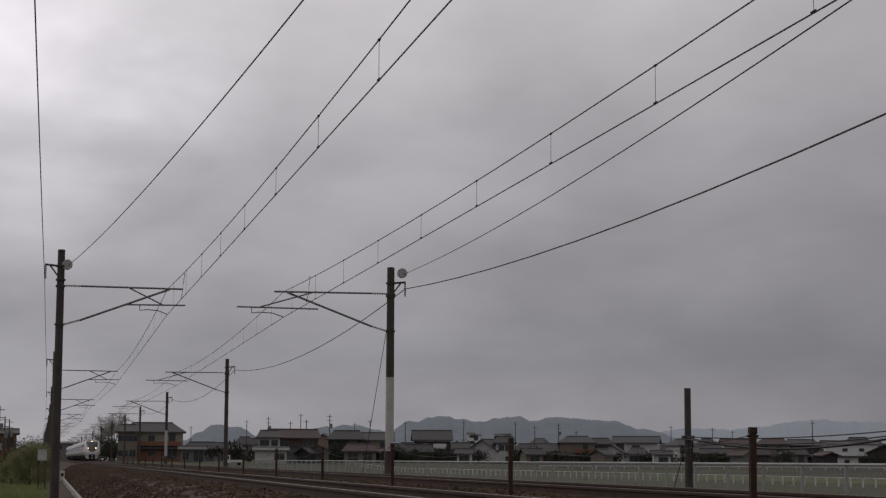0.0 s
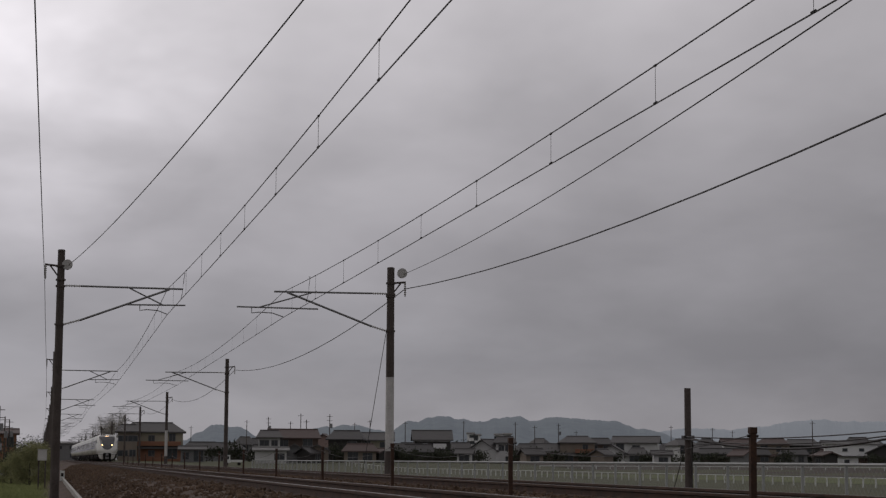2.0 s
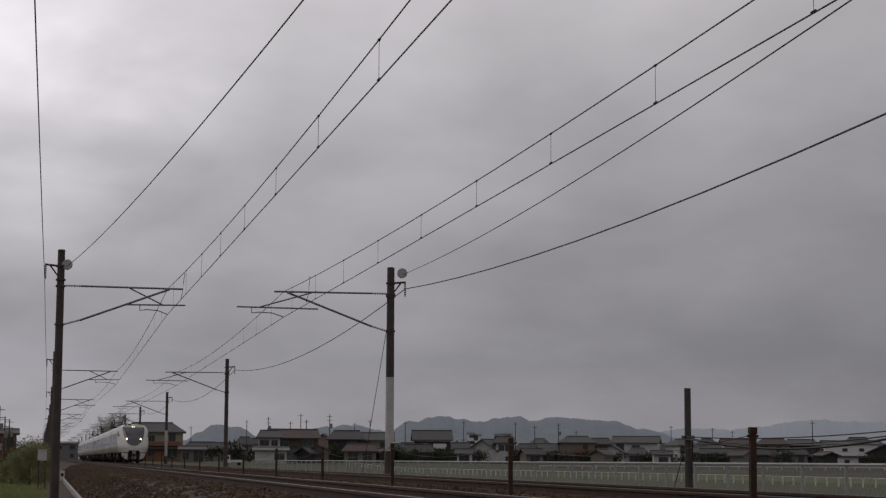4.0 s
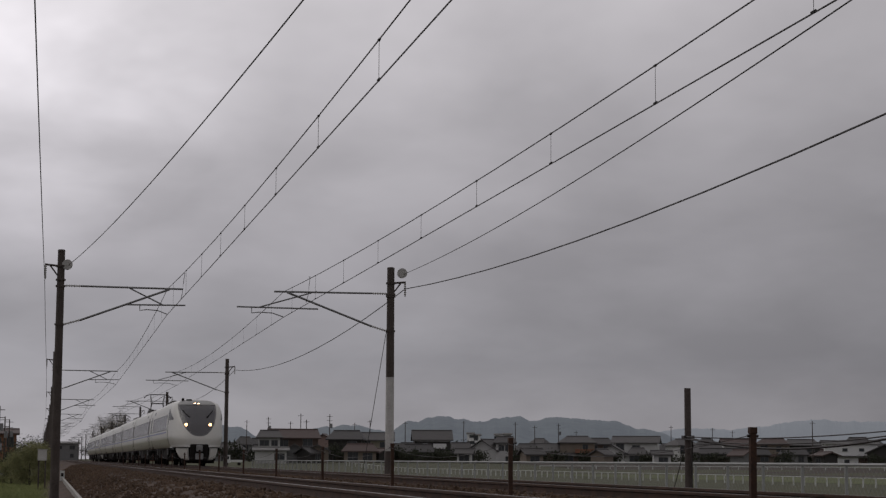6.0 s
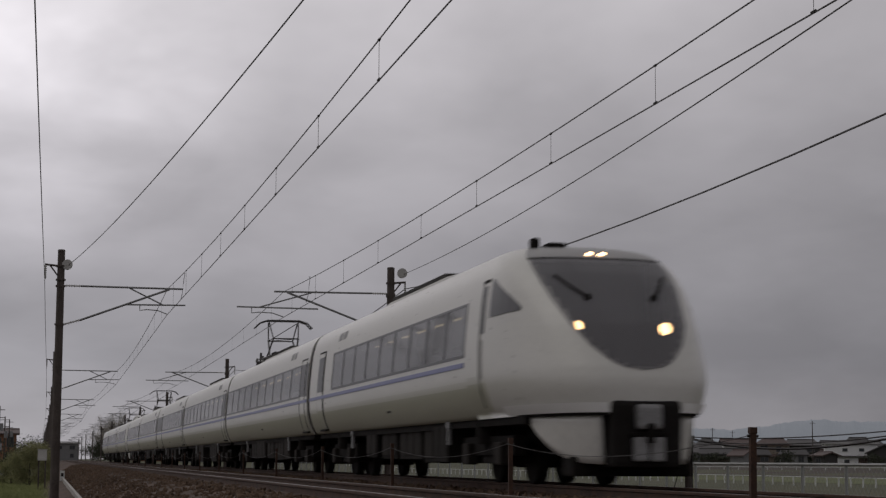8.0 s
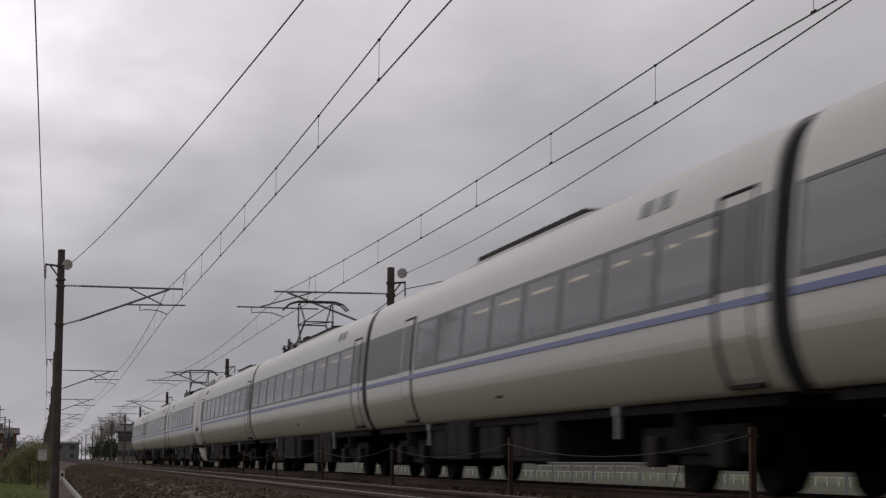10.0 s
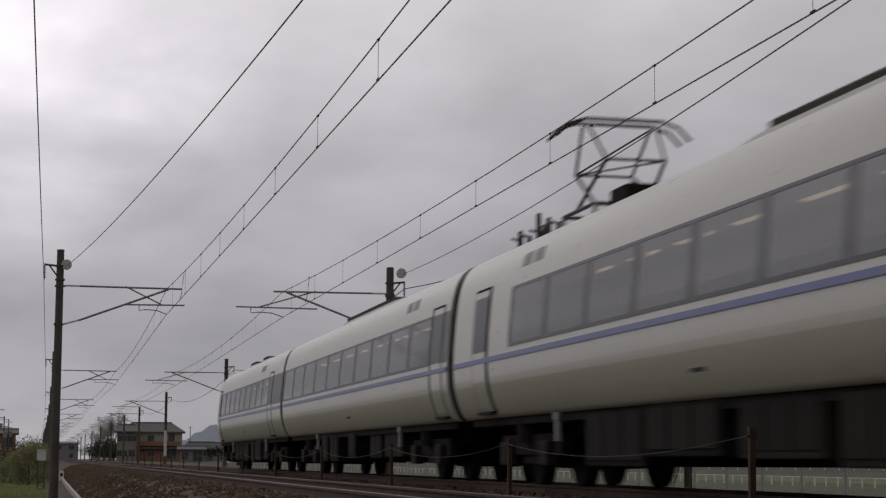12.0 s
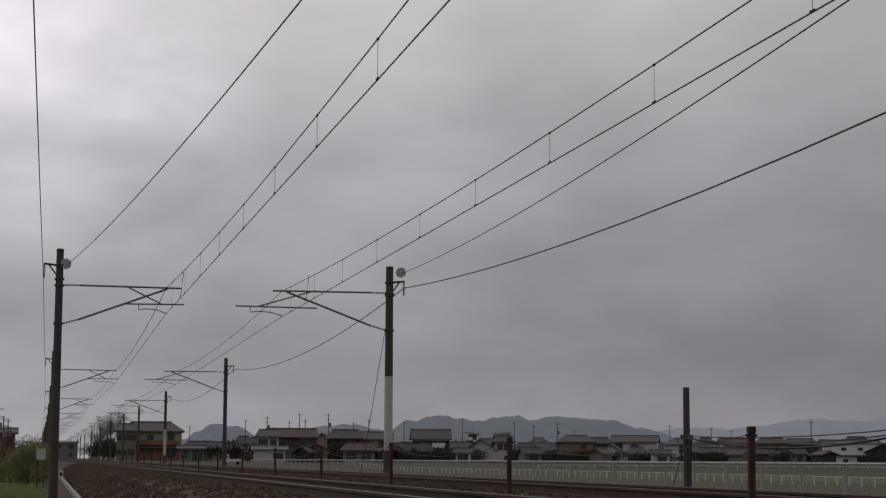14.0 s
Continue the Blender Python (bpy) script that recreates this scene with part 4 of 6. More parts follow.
        for p, q in zip(cols, cols[1:]):
            for r in range(2):
                bm.faces.new((p[r], q[r], q[r + 1], p[r + 1]))
        inner = bmesh.ops.extrude_face_region(bm, geom=bm.faces[:])
        for g in inner["geom"]:
            if isinstance(g, bmesh.types.BMVert):
                g.co -= Vector((sx * 0.05, d * 0.04, 0))
        bmesh.ops.recalc_face_normals(bm, faces=bm.faces)
        part("headlight", bm, M["band"], car, "unlit headlight under dark glass")
    bm = bmesh.new()
    cols = []
    for k in range(33):
        f = -1 + k / 16
        u = math.copysign(math.sin(abs(f) * math.pi / 2) ** 0.7, f)
        e = 1 - (1 - abs(u) ** 2.8) ** (1 / 2.8)
        zlow = 0.24 + 0.66 * e ** 2.2
        cols.append([bm.verts.new((u * (1.20 - 0.12 * (0.93 - z)), y - d * (0.04 + 1.35 * e + 0.2 * (0.93 - z) ** 2), z)) for z in [zlow + (0.93 - zlow) * r / 6 for r in range(7)]])
    for p, q in zip(cols, cols[1:]):
        for r in range(6):
            bm.faces.new((p[r], q[r], q[r + 1], p[r + 1]))
    inner = bmesh.ops.extrude_face_region(bm, geom=bm.faces[:])
    for g in inner["geom"]:
        if isinstance(g, bmesh.types.BMVert):
            g.co.x *= 0.96
            g.co.y -= d * 0.05
    bmesh.ops.recalc_face_normals(bm, faces=bm.faces)
    part("skirt", bm, M["skirt"] if cupola else M["dark"], car, "light grey rounded end skirt" if cupola else "black end apron", smooth=True)
    part("skirt_gap", boxes((-1.1, min(y - d * 0.25, y - d * 1.3), 0.90, 1.1, max(y - d * 0.25, y - d * 1.3), 0.975)), M["rubber"], car)
    part("coupler", boxes((-0.16, min(y - d * 0.2, y + d * 0.22), 0.6, 0.16, max(y - d * 0.2, y + d * 0.22), 0.95), bevel=0.03), M["steelgrey"], car)


def cab_car(car, seed, front, length=PITCH_CAR, panto=None):
    """front: the cab is at the car's -y end; otherwise at its +y end."""
    tail = length != PITCH_CAR
    if front:
        ya, yb = 0.30, PITCH_CAR - 0.25
        w0, w1 = ya + 2.75, 17.6
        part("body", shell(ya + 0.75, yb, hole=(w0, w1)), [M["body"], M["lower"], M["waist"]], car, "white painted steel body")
        cab_end(car, ya, -1)
    else:
        ya, yb = 0.25, length - 0.30
        w0, w1 = ya + (2.95 if tail else 1.3), yb - 2.6
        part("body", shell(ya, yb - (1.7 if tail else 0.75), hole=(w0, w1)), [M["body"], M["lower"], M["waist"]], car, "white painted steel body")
        part("gangway", shell(-0.26, 0.26, 0.03), [M["rubber"], M["rubber"], M["rubber"]], car, "dark gangway bellows")
        cab_end(car, yb, 1, not tail)
    for side in (-1, 1):
        windows_row(car, side, w0, w1, 8 if front else 9)
        if not front:
            part("end_band", skin(side, ya + 0.05, w0 - 1.0, 1.93, 2.77, 0.006), M["band"], car)
            side_door(car, side, w0 - 0.92)
        part("stripe", skin(side, ya + (1.5 if front else 0.02), yb - (0.02 if front else 1.9), 1.775, 1.848, 0.0165), M["blue"], car, "blue waist stripe")
        side_door(car, side, (ya + 1.75) if front else (yb - 2.42), tail, seam=1 if front else -1, glass=0.16)
        side_vents(car, side, 4.75 if tail else w1 - 1.4)
        if front:
            side_door(car, side, 18.9, seam=-1)
    roof_unit(car, *((7.55, 10.25) if tail else (4.8, 10.4)))
    if panto is not None:
        pantograph(car, panto)
    elif not tail:
        roof_unit(car, 13.0, 15.4)
    else:
        roof_unit(car, 10.9, 13.9)
    common(car, ya, yb, seed)


TRAIN = []


def make_train():
    kinds = [("white streamlined leading railcar with dark windscreen and lit headlights", lambda c: nose_car(c)),
             ("white express railcar with window band and raised pantograph", lambda c: middle_car(c, 21, 16.5)),
             ("white express railcar with dark window band and blue stripe", lambda c: middle_car(c, 22)),
             ("white express railcar with dark window band and blue stripe", lambda c: middle_car(c, 23, rear_door=True)),
             ("white express railcar with window band and raised pantograph", lambda c: middle_car(c, 24, 17.0)),
             ("white express railcar ending in a blunt cab", lambda c: cab_car(c, 25, False)),
             ("white railcar beginning with a blunt cab, pantograph raised", lambda c: cab_car(c, 26, True, panto=17.0)),
             ("white express railcar with dark window band and blue stripe", lambda c: middle_car(c, 27)),
             ("white tail railcar with a blunt rounded end", lambda c: cab_car(c, 28, False, 20.75))]
    for k, (label, build) in enumerate(kinds):
        c = empty("train_car", pose(0, 0, 0), label, "railcar", "cars of one express train")
        build(c)
        TRAIN.append((c, k * PITCH_CAR))


make_train()


def motions():
    """The train runs towards and past the camera at an even speed."""
    for car, back in TRAIN:
        rows = []
        for k in range(15):
            y = TIP0 - SPEED * k + back
            ref = lambda v: bend(v) if v > 0 else 0.0
            head = math.degrees(math.atan2(ref(y + 20) - ref(y), 20))
            rows.append((float(k), pose(XR + ref(y), y, 0, 0, 0, -head)))
        walk(car, rows)



# ---------------------------------------------------------------- between and beside the tracks
def barrier_posts():
    """Low rusty posts between the tracks with a slack wire."""
    rng = random.Random(8)
    ys = [14.18 + 8.14 * k for k in range(17)]
    first = None
    for k, y in enumerate(ys):
        e = empty("barrier_post", pose(5.8 + bend(y), y, 0, rng.uniform(-0.8, 0.8), rng.uniform(-0.8, 0.8)), "rusty brown steel post between the tracks", "post", "posts between the tracks")
        bm = bmesh.new()
        box(bm, -0.027, -0.027, -0.35, 0.027, 0.027, 0.60, bevel=0.006)
        part("shaft", bm, M["rust"], e)
        part("cap", boxes((-0.032, -0.032, 0.58, 0.032, 0.032, 0.635), bevel=0.006), M["rust"], e)
        part("wire_clip", rods(((-0.05, 0, 0.56), (0.05, 0, 0.56), 0.012)), M["wire"], e)
    for z, sag, r in ((0.56, 0.17, 0.0035),):
        pts = []
        for a, b in zip(ys, ys[1:]):
            for j in range(8):
                t = j / 8
                y = a + (b - a) * t
                pts.append((5.76 + bend(y), y, z - 4 * sag * t * (1 - t)))
        tagged(part("barrier_wire", tube(bmesh.new(), pts, r), M["wire"]), "thin slack wire strung between rusty posts", "wire")


barrier_posts()


def cable_poles():
    """Short poles behind the far track that carry signal cables."""
    ys = [11.0, 28.5]
    for y in ys:
        top = 1.58 if y > 20 else 0.9
        e = empty("cable_pole", pose(10.5, y, 0), "short grey-brown pole carrying signal cables", "pole", "cable poles")
        part("shaft", rod(bmesh.new(), (0, 0, -1.3), (0, 0, top), 0.062, 0.055, seg=12), M["mast"], e)
        part("cable_clamp", boxes((-0.09, -0.07, top - 0.86, 0.09, 0.07, top - 0.80)), M["wire"], e)
        if y > 20:
            part("riser_cable", tube(bmesh.new(), [(0.03, -0.10, -0.9), (0.03, -0.10, 0.4), (0.02, -0.16, 0.68), (0.0, -0.05, 0.76)], 0.017), M["wire"], e, "black cable down the pole")
            part("stay_wire", tube(bmesh.new(), [(0, 0.06, 0.7), (-0.1, 0.95, -0.75)], 0.007), M["wire"], e)
    for k, (sag, z, r) in enumerate(((0.22, 0.74, 0.018), (0.08, 0.76, 0.009), (0.13, 0.72, 0.010))):
        pts = []
        for j in range(15):
            t = j / 14
            pts.append((10.46 - 0.03 * k, 28.4 + (19.6 - 28.4) * t, z + 0.03 * t - 4 * sag * t * (1 - t)))
        for j in range(1, 10):
            t = j / 9
            pts.append((10.46 - 0.03 * k, 19.6 + (11.0 - 19.6) * t, z + 0.03 - 4 * sag * t * (1 - t)))
        tagged(part("signal_cable", tube(bmesh.new(), pts, r), M["wire"]), "black signal cable sagging between short poles", "cable", "signal cables")
    e = empty("cable_pole", pose(10.5, 19.6, 0), "short grey-brown pole carrying signal cables", "pole", "cable poles")
    part("shaft", rod(bmesh.new(), (0, 0, -1.3), (0, 0, 0.84), 0.06, 0.055, seg=12), M["mast"], e)


cable_poles()

# guy wire of the nearest east mast
tagged(part("guy_wire", tube(bmesh.new(), [(11.2, 59.4, 5.7), (11.2, 65.5, -0.9)], 0.011), M["wire"]), "taut steel guy wire from a mast to the ground", "guy wire")

M["white"] = mat("white_pipe", (0.66, 0.67, 0.65), 0.55, vary=0.12, scale=2)
M["fence"] = mat("fence_pipe", (0.37, 0.38, 0.37), 0.6, 0.2, vary=0.2, scale=2)
M["mesh"] = mat("fence_wire", (0.30, 0.31, 0.30), 0.6, 0.2, vary=0.15, scale=2)


def mesh_fence():
    """Pale chain-link fence along the field."""
    f = empty("chain_link_fence", pose(14.6, 0, 0), "pale chain-link fence with pipe posts and top rail", "fence")
    ys = [19.1 + 2.0 * k for k in range(57)]
    base = rod(bmesh.new(), (0, 0, -1.5), (0, 0, 0.30), 0.035, seg=8)
    first = part("post", base, M["fence"], f)
    first.location = (bend(ys[0]), ys[0], 0)
    for y in ys[1:]:
        o = new("post", first.data)
        o.parent = f
        o.location = (bend(y), y, 0)
    for z, r in ((0.30, 0.035), (-0.72, 0.02), (-0.98, 0.05)):
        part("rail", tube(bmesh.new(), [(bend(y) - 0.01, y, z) for y in ys], r, 6), M["fence"], f)
    verts, faces = [], []
    y0, y1, z0, z1 = ys[0], ys[-1], -0.9, 0.29
    h = z1 - z0
    step = 0.17
    n = int((y1 - y0) / step)
    for k in range(n):
        y = y0 + k * step
        for a, b in ((0, h), (h, 0)):
            o = len(verts)
            for yy, zz in ((y + a, z0), (y + b, z1)):
                yy = min(yy, y1)
                x = bend(yy)
                verts += [(x - 0.0014, yy, zz), (x + 0.0014, yy - 0.0014, zz), (x + 0.0014, yy + 0.0014, zz)]
            faces += [(o, o + 1, o + 4, o + 3), (o + 1, o + 2, o + 5, o + 4), (o + 2, o, o + 3, o + 5)]
    me = bpy.data.meshes.new("chain_link")
    me.from_pydata(verts, [], faces)
    me.materials.append(M["mesh"])
    c = new("chain_link", me)
    c.parent = f
    tagged(c, kind="stuff")


mesh_fence()


def running_rail(x0, ya, yb, step, height, label):
    """White rail round the horse track."""
    f = empty("running_rail", pose(0, 0, 0), label, "rail fence", "running rails round the horse track")
    n = int((yb - ya) / step)
    pts = []
    first = None
    for k in range(n + 1):
        y = ya + k * step
        x = x0 - 11 * ((y - 62) / 240) ** 2
        z = ground_z(x, y)
        pts.append((x, y, z + height))
        if first is None:
            first = part("post", rod(bmesh.new(), (0, 0, -0.1), (0, 0, height), 0.065, seg=8), M["white"], f)
            o = first
        else:
            o = new("post", first.data)
            o.parent = f
        o.location = (x, y, z)
    part("top_rail", tube(bmesh.new(), pts, 0.032, 6), M["white"], f)


running_rail(59.5, 62.5, 112.5, 2.0, 0.68, "white running rail round a horse track")
running_rail(59.5, 116.5, 300, 2.0, 0.70, "white running rail round a horse track")


def curved_rail(radius, a0, a1, count, height):
    """White rail round the far bend of the horse track."""
    f = empty("running_rail", pose(0, 0, 0), "far white running rail round a horse track", "rail fence", "running rails round the horse track")
    base = rod(bmesh.new(), (0, 0, -0.1), (0, 0, height), 0.075, seg=8)
    first, pts = None, []
    for k in range(count + 1):
        a = radians(a0 + (a1 - a0) * k / count)
        x, y = radius * math.sin(a), radius * math.cos(a)
        z = ground_z(x, y)
        pts.append((x, y, z + height))
        if first is None:
            first = o = part("post", base, M["white"], f)
        else:
            o = new("post", first.data)
            o.parent = f
        o.location = (x, y, z)
    part("top_rail", tube(bmesh.new(), pts, 0.06, 6), M["white"], f)


curved_rail(292, 15.5, 29, 30, 0.5)
M["sand"] = mat("sand_track", (0.062, 0.050, 0.038), 0.95, vary=0.25, scale=0.05, fine=1.5)
M["turf"] = mat("turf", (0.10, 0.125, 0.042), 0.95, vary=0.3, scale=0.04, fine=1.2, second=(0.17, 0.185, 0.075))


def strip(name, xa, xb, material, label, far=700):
    verts, faces = [], []
    ys = graded(40, far, lambda v: 8)
    xs = [xa + (xb - xa) * i / 8 for i in range(9)]
    for y in ys:
        for x in xs:
            xx = x - 13 * ((min(y, 420) - 62) / 240) ** 2
            verts.append((xx, y, ground_z(xx, y) + 0.03))
    for j in range(len(ys) - 1):
        for i in range(8):
            faces.append((j * 9 + i, j * 9 + i + 1, (j + 1) * 9 + i + 1, (j + 1) * 9 + i))
    me = bpy.data.meshes.new(name)
    me.from_pydata(verts, [], faces)
    me.materials.append(material)
    tagged(new(name, me), label, "ground", kind="structure")


strip("sand_track", 95, 140, M["sand"], "brown sand of a horse training track")
strip("turf_strip", 68, 94, M["turf"], "mown green turf inside a white rail", 235)

# ---------------------------------------------------------------- west side
M["concrete"] = mat("pale_concrete", (0.42, 0.40, 0.37), 0.85, vary=0.25, scale=2, fine=20, bump=0.2)
bm = bmesh.new()
for k in range(0, 50):
    y = 34 + 1.7 * k
    box(bm, 0.80 - 0.004 * k * 1.2, y, -1.0, 0.90 - 0.004 * k * 1.2, y + 1.66, -0.72, bevel=0.01)
tagged(part("cable_trough", bm, M["concrete"]), "pale concrete cable trough beside the ballast", "cable trough", kind="stuff")


def marker_post(x, y):
    e = empty("marker_post", pose(x, y, -0.95), "short white marker post with a black patch", "marker post")
    part("board", boxes((-0.13, -0.04, 0.0, 0.13, 0.04, 0.62), bevel=0.01), M["white"], e)
    part("black_patch", boxes((-0.07, -0.05, 0.30, 0.07, -0.042, 0.48)), M["rubber"], e)


marker_post(0.62, 104)


def relay_box(x, y):
    e = empty("relay_box", pose(x, y, -1.3), "pale grey relay box on two dark legs", "relay box")
    part("case", boxes((-0.22, -0.16, 1.55, 0.22, 0.16, 2.08), bevel=0.02), M["mastpaint"], e)
    part("lid", boxes((-0.25, -0.19, 2.085, 0.25, 0.19, 2.11), bevel=0.008), M["mastpaint"], e)
    for sx in (-0.16, 0.16):
        part("leg", boxes((sx - 0.035, -0.035, -0.1, sx + 0.035, 0.035, 1.545)), M["mast"], e)


relay_box(-0.45, 90)


def blade_scatter():
    rng = random.Random(5)
    tuft = []
    for k in range(6):
        vs, fs = [], []
        for b in range(7):
            a = rng.uniform(0, 6.28)
            r = rng.uniform(0, 0.12)
            l = rng.uniform(0.15, 0.38)
            bx, by = r * math.cos(a), r * math.sin(a)
            dx, dy = rng.uniform(-0.14, 0.14), rng.uniform(-0.14, 0.14)
            o = len(vs)
            vs += [Vector((bx - 0.012, by, -0.03)), Vector((bx + 0.012, by, -0.03)), Vector((bx + dx * 0.5 + 0.009, by + dy * 0.5, l * 0.65)), Vector((bx + dx * 0.5 - 0.009, by + dy * 0.5, l * 0.65)), Vector((bx + dx, by + dy, l))]
            fs += [(o, o + 1, o + 2, o + 3), (o + 3, o + 2, o + 4)]
        tuft.append((vs, fs))
    use, places = [], []
    for _ in range(14000):
        y = 38 + 110 * rng.random() ** 1.3
        x = rng.uniform(-5.0, 0.45)
        places.append(Matrix.Translation((x + bend(y), y, ground_z(x + bend(y), y))) @ Matrix.Rotation(rng.uniform(0, 6), 4, "Z") @ Matrix.Scale(rng.uniform(0.35, 0.8), 4))
        use.append(tuft[rng.randrange(6)])
    for _ in range(2500):          # dry weeds on the east shoulder
        y = 18 + 80 * rng.random()
        x = rng.uniform(10.3, 14.2)
        places.append(Matrix.Translation((x + bend(y), y, -0.35 - max(0, x - 10.4) * 0.15)) @ Matrix.Rotation(rng.uniform(0, 6), 4, "Z") @ Matrix.Scale(rng.uniform(0.3, 0.6), 4))
        use.append(tuft[rng.randrange(6)])
    scatter_mesh("grass_tufts", use, places, M["blade"], "rough green grass tufts beside the railway", "grass")


blade_scatter()

M["leaf"] = mat("leaf", (0.20, 0.21, 0.085), 0.7, vary=0.4, scale=1.5, fine=8, second=(0.38, 0.375, 0.18))
M["darkleaf"] = mat("dark_leaf", (0.028, 0.036, 0.018), 0.8, vary=0.5, scale=0.6, fine=5, second=(0.055, 0.062, 0.032))
M["bark"] = mat("bark", (0.06, 0.05, 0.04), 0.9, vary=0.3, scale=4, fine=30, bump=0.3)


def tree(name, x, y, height, width, leaf, seed, label, leaves=900, size=0.09, low=0.15):
    """Tapered trunk, limbs, and a crown of many small leaf blades."""
    rng = random.Random(seed)
    e = empty(name, pose(x, y, ground_z(x, y) - 0.05), label, "tree" if name == "tree" else "bush", "trees" if name == "tree" else "bushes")
    bm = rod(bmesh.new(), (0, 0, 0), (0, 0, height * 0.75), 0.03 * height, 0.008 * height, seg=8)
    tips = []
    for k in range(14):
        z0 = height * rng.uniform(low, 0.7)
        a = rng.uniform(0, 6.28)
        r = width * 0.5 * rng.uniform(0.45, 1.0) * (1 - 0.5 * max(0, z0 / height - 0.45))
        tip = Vector((r * math.cos(a), r * math.sin(a), min(height, z0 + height * rng.uniform(0.12, 0.38))))
        rod(bm, (0, 0, z0), tip, 0.008 * height, 0.003 * height, seg=5)
        tips.append(tip)
    tips.append(Vector((0, 0, height * 0.93)))
    part("trunk", bm, M["bark"], e)
    verts, faces = [], []
    for _ in range(leaves):
        c = rng.choice(tips)
        sp = width * 0.13
        p = c * rng.uniform(0.72, 1.05) + Vector((rng.gauss(0, sp), rng.gauss(0, sp), rng.gauss(0, sp * 0.8)))
        p.z = max(0.1, p.z)
        q = Euler((rng.uniform(0, 6), rng.uniform(0, 6), rng.uniform(0, 6))).to_matrix()
        s = size * rng.uniform(0.6, 1.5)
        o = len(verts)
        verts += [tuple(p + q @ Vector(v) * s) for v in ((-1, 0, 0), (0, -0.5, 0.12), (1, 0, 0), (0, 0.5, 0.12))]
        faces += [(o, o + 1, o + 2), (o, o + 2, o + 3)]
    me = bpy.data.meshes.new("crown")
    me.from_pydata(verts, [], faces)
    me.materials.append(leaf)
    c = new("crown", me)
    c.parent = e
    return e


tree("bush", -1.15, 100, 2.45, 1.7, M["leaf"], 1, "loose light-green bush on the grassy bank", 15000, 0.036, 0.05)
tree("bush", -2.3, 108, 2.0, 1.6, M["leaf"], 9, "loose light-green bush on the grassy bank", 8000, 0.038, 0.05)
tree("bush", -0.75, 112, 2.3, 1.6, M["leaf"], 2, "loose light-green bush on the grassy bank", 7000, 0.042, 0.05)
tree("bush", -3.0, 118, 2.0, 2.0, M["darkleaf"], 3, "low dark bush on the grassy bank", 1400, 0.07, 0.05)

# ---------------------------------------------------------------- town
WALLS = {n: mat("wall_" + n, c, 0.85, vary=0.14, scale=0.6, fine=8) for n, c in {
    "bright": (0.78, 0.78, 0.77),
    "white": (0.52, 0.52, 0.51), "cream": (0.30, 0.275, 0.21), "orange": (0.24, 0.115, 0.07), "brown": (0.10, 0.072, 0.058),
    "grey": (0.19, 0.19, 0.19), "dark": (0.045, 0.042, 0.04), "pink": (0.28, 0.205, 0.18), "tan": (0.22, 0.185, 0.15)}.items()}
ROOFS = {n: mat("roof_" + n, c, 0.6, vary=0.2, scale=0.8, fine=6, stretch=(1, 1, 4)) for n, c in {
    "grey": (0.088, 0.083, 0.082), "black": (0.058, 0.054, 0.054), "brown": (0.086, 0.057, 0.051), "pale": (0.17, 0.165, 0.16)}.items()}
M["glass"] = mat("house_glass", (0.04, 0.045, 0.05), 0.12, vary=0.3, scale=0.5)
M["sash"] = mat("window_sash", (0.15, 0.145, 0.14), 0.5, vary=0.1, scale=2)


def azimuth(px):
    return radians(12.3567) + math.atan((px - 784) / 3131.0)


def spot(px, dist):
    a = azimuth(px)
    return dist * math.tan(a), dist


def roof_mesh(w, d, h, rise, over, hip, thick=0.22):
    """Gable (hip=0) or hipped roof over a w by d plan, ridge along x."""
    bm = bmesh.new()
    W, D = w / 2 + over, d / 2 + over
    r = W - (0.0 if hip == 0 else min(D, W * 0.75) * hip)
    drop = rise * over / (d / 2)
    pts = [(-W, -D, h - drop), (W, -D, h - drop), (W, D, h - drop), (-W, D, h - drop), (-r, 0, h + rise), (r, 0, h + rise)]
    v = [bm.verts.new(p) for p in pts]
    u = [bm.verts.new((p[0], p[1], p[2] - thick)) for p in pts]
    for a in ((0, 1, 5, 4), (2, 3, 4, 5), (1, 2, 5), (3, 0, 4)):
        if hip == 0 and len(a) == 3:
            continue
        bm.faces.new([v[i] for i in a])
        bm.faces.new([u[i] for i in reversed(a)])
    for a, b in ((0, 1), (2, 3)) if hip == 0 else ((0, 1), (1, 2), (2, 3), (3, 0)):
        bm.faces.new((v[a], v[b], u[b], u[a]))
    if hip == 0:
        for a, b, c in ((1, 5, 2), (3, 4, 0)):
            bm.faces.new((v[a], v[b], u[b], u[a]))
            bm.faces.new((v[b], v[c], u[c], u[b]))
    # ridge tiles
    rod(bm, (-r, 0, h + rise + 0.03), (r, 0, h + rise + 0.03), 0.14, seg=6)
    bmesh.ops.recalc_face_normals(bm, faces=bm.faces)
    return bm


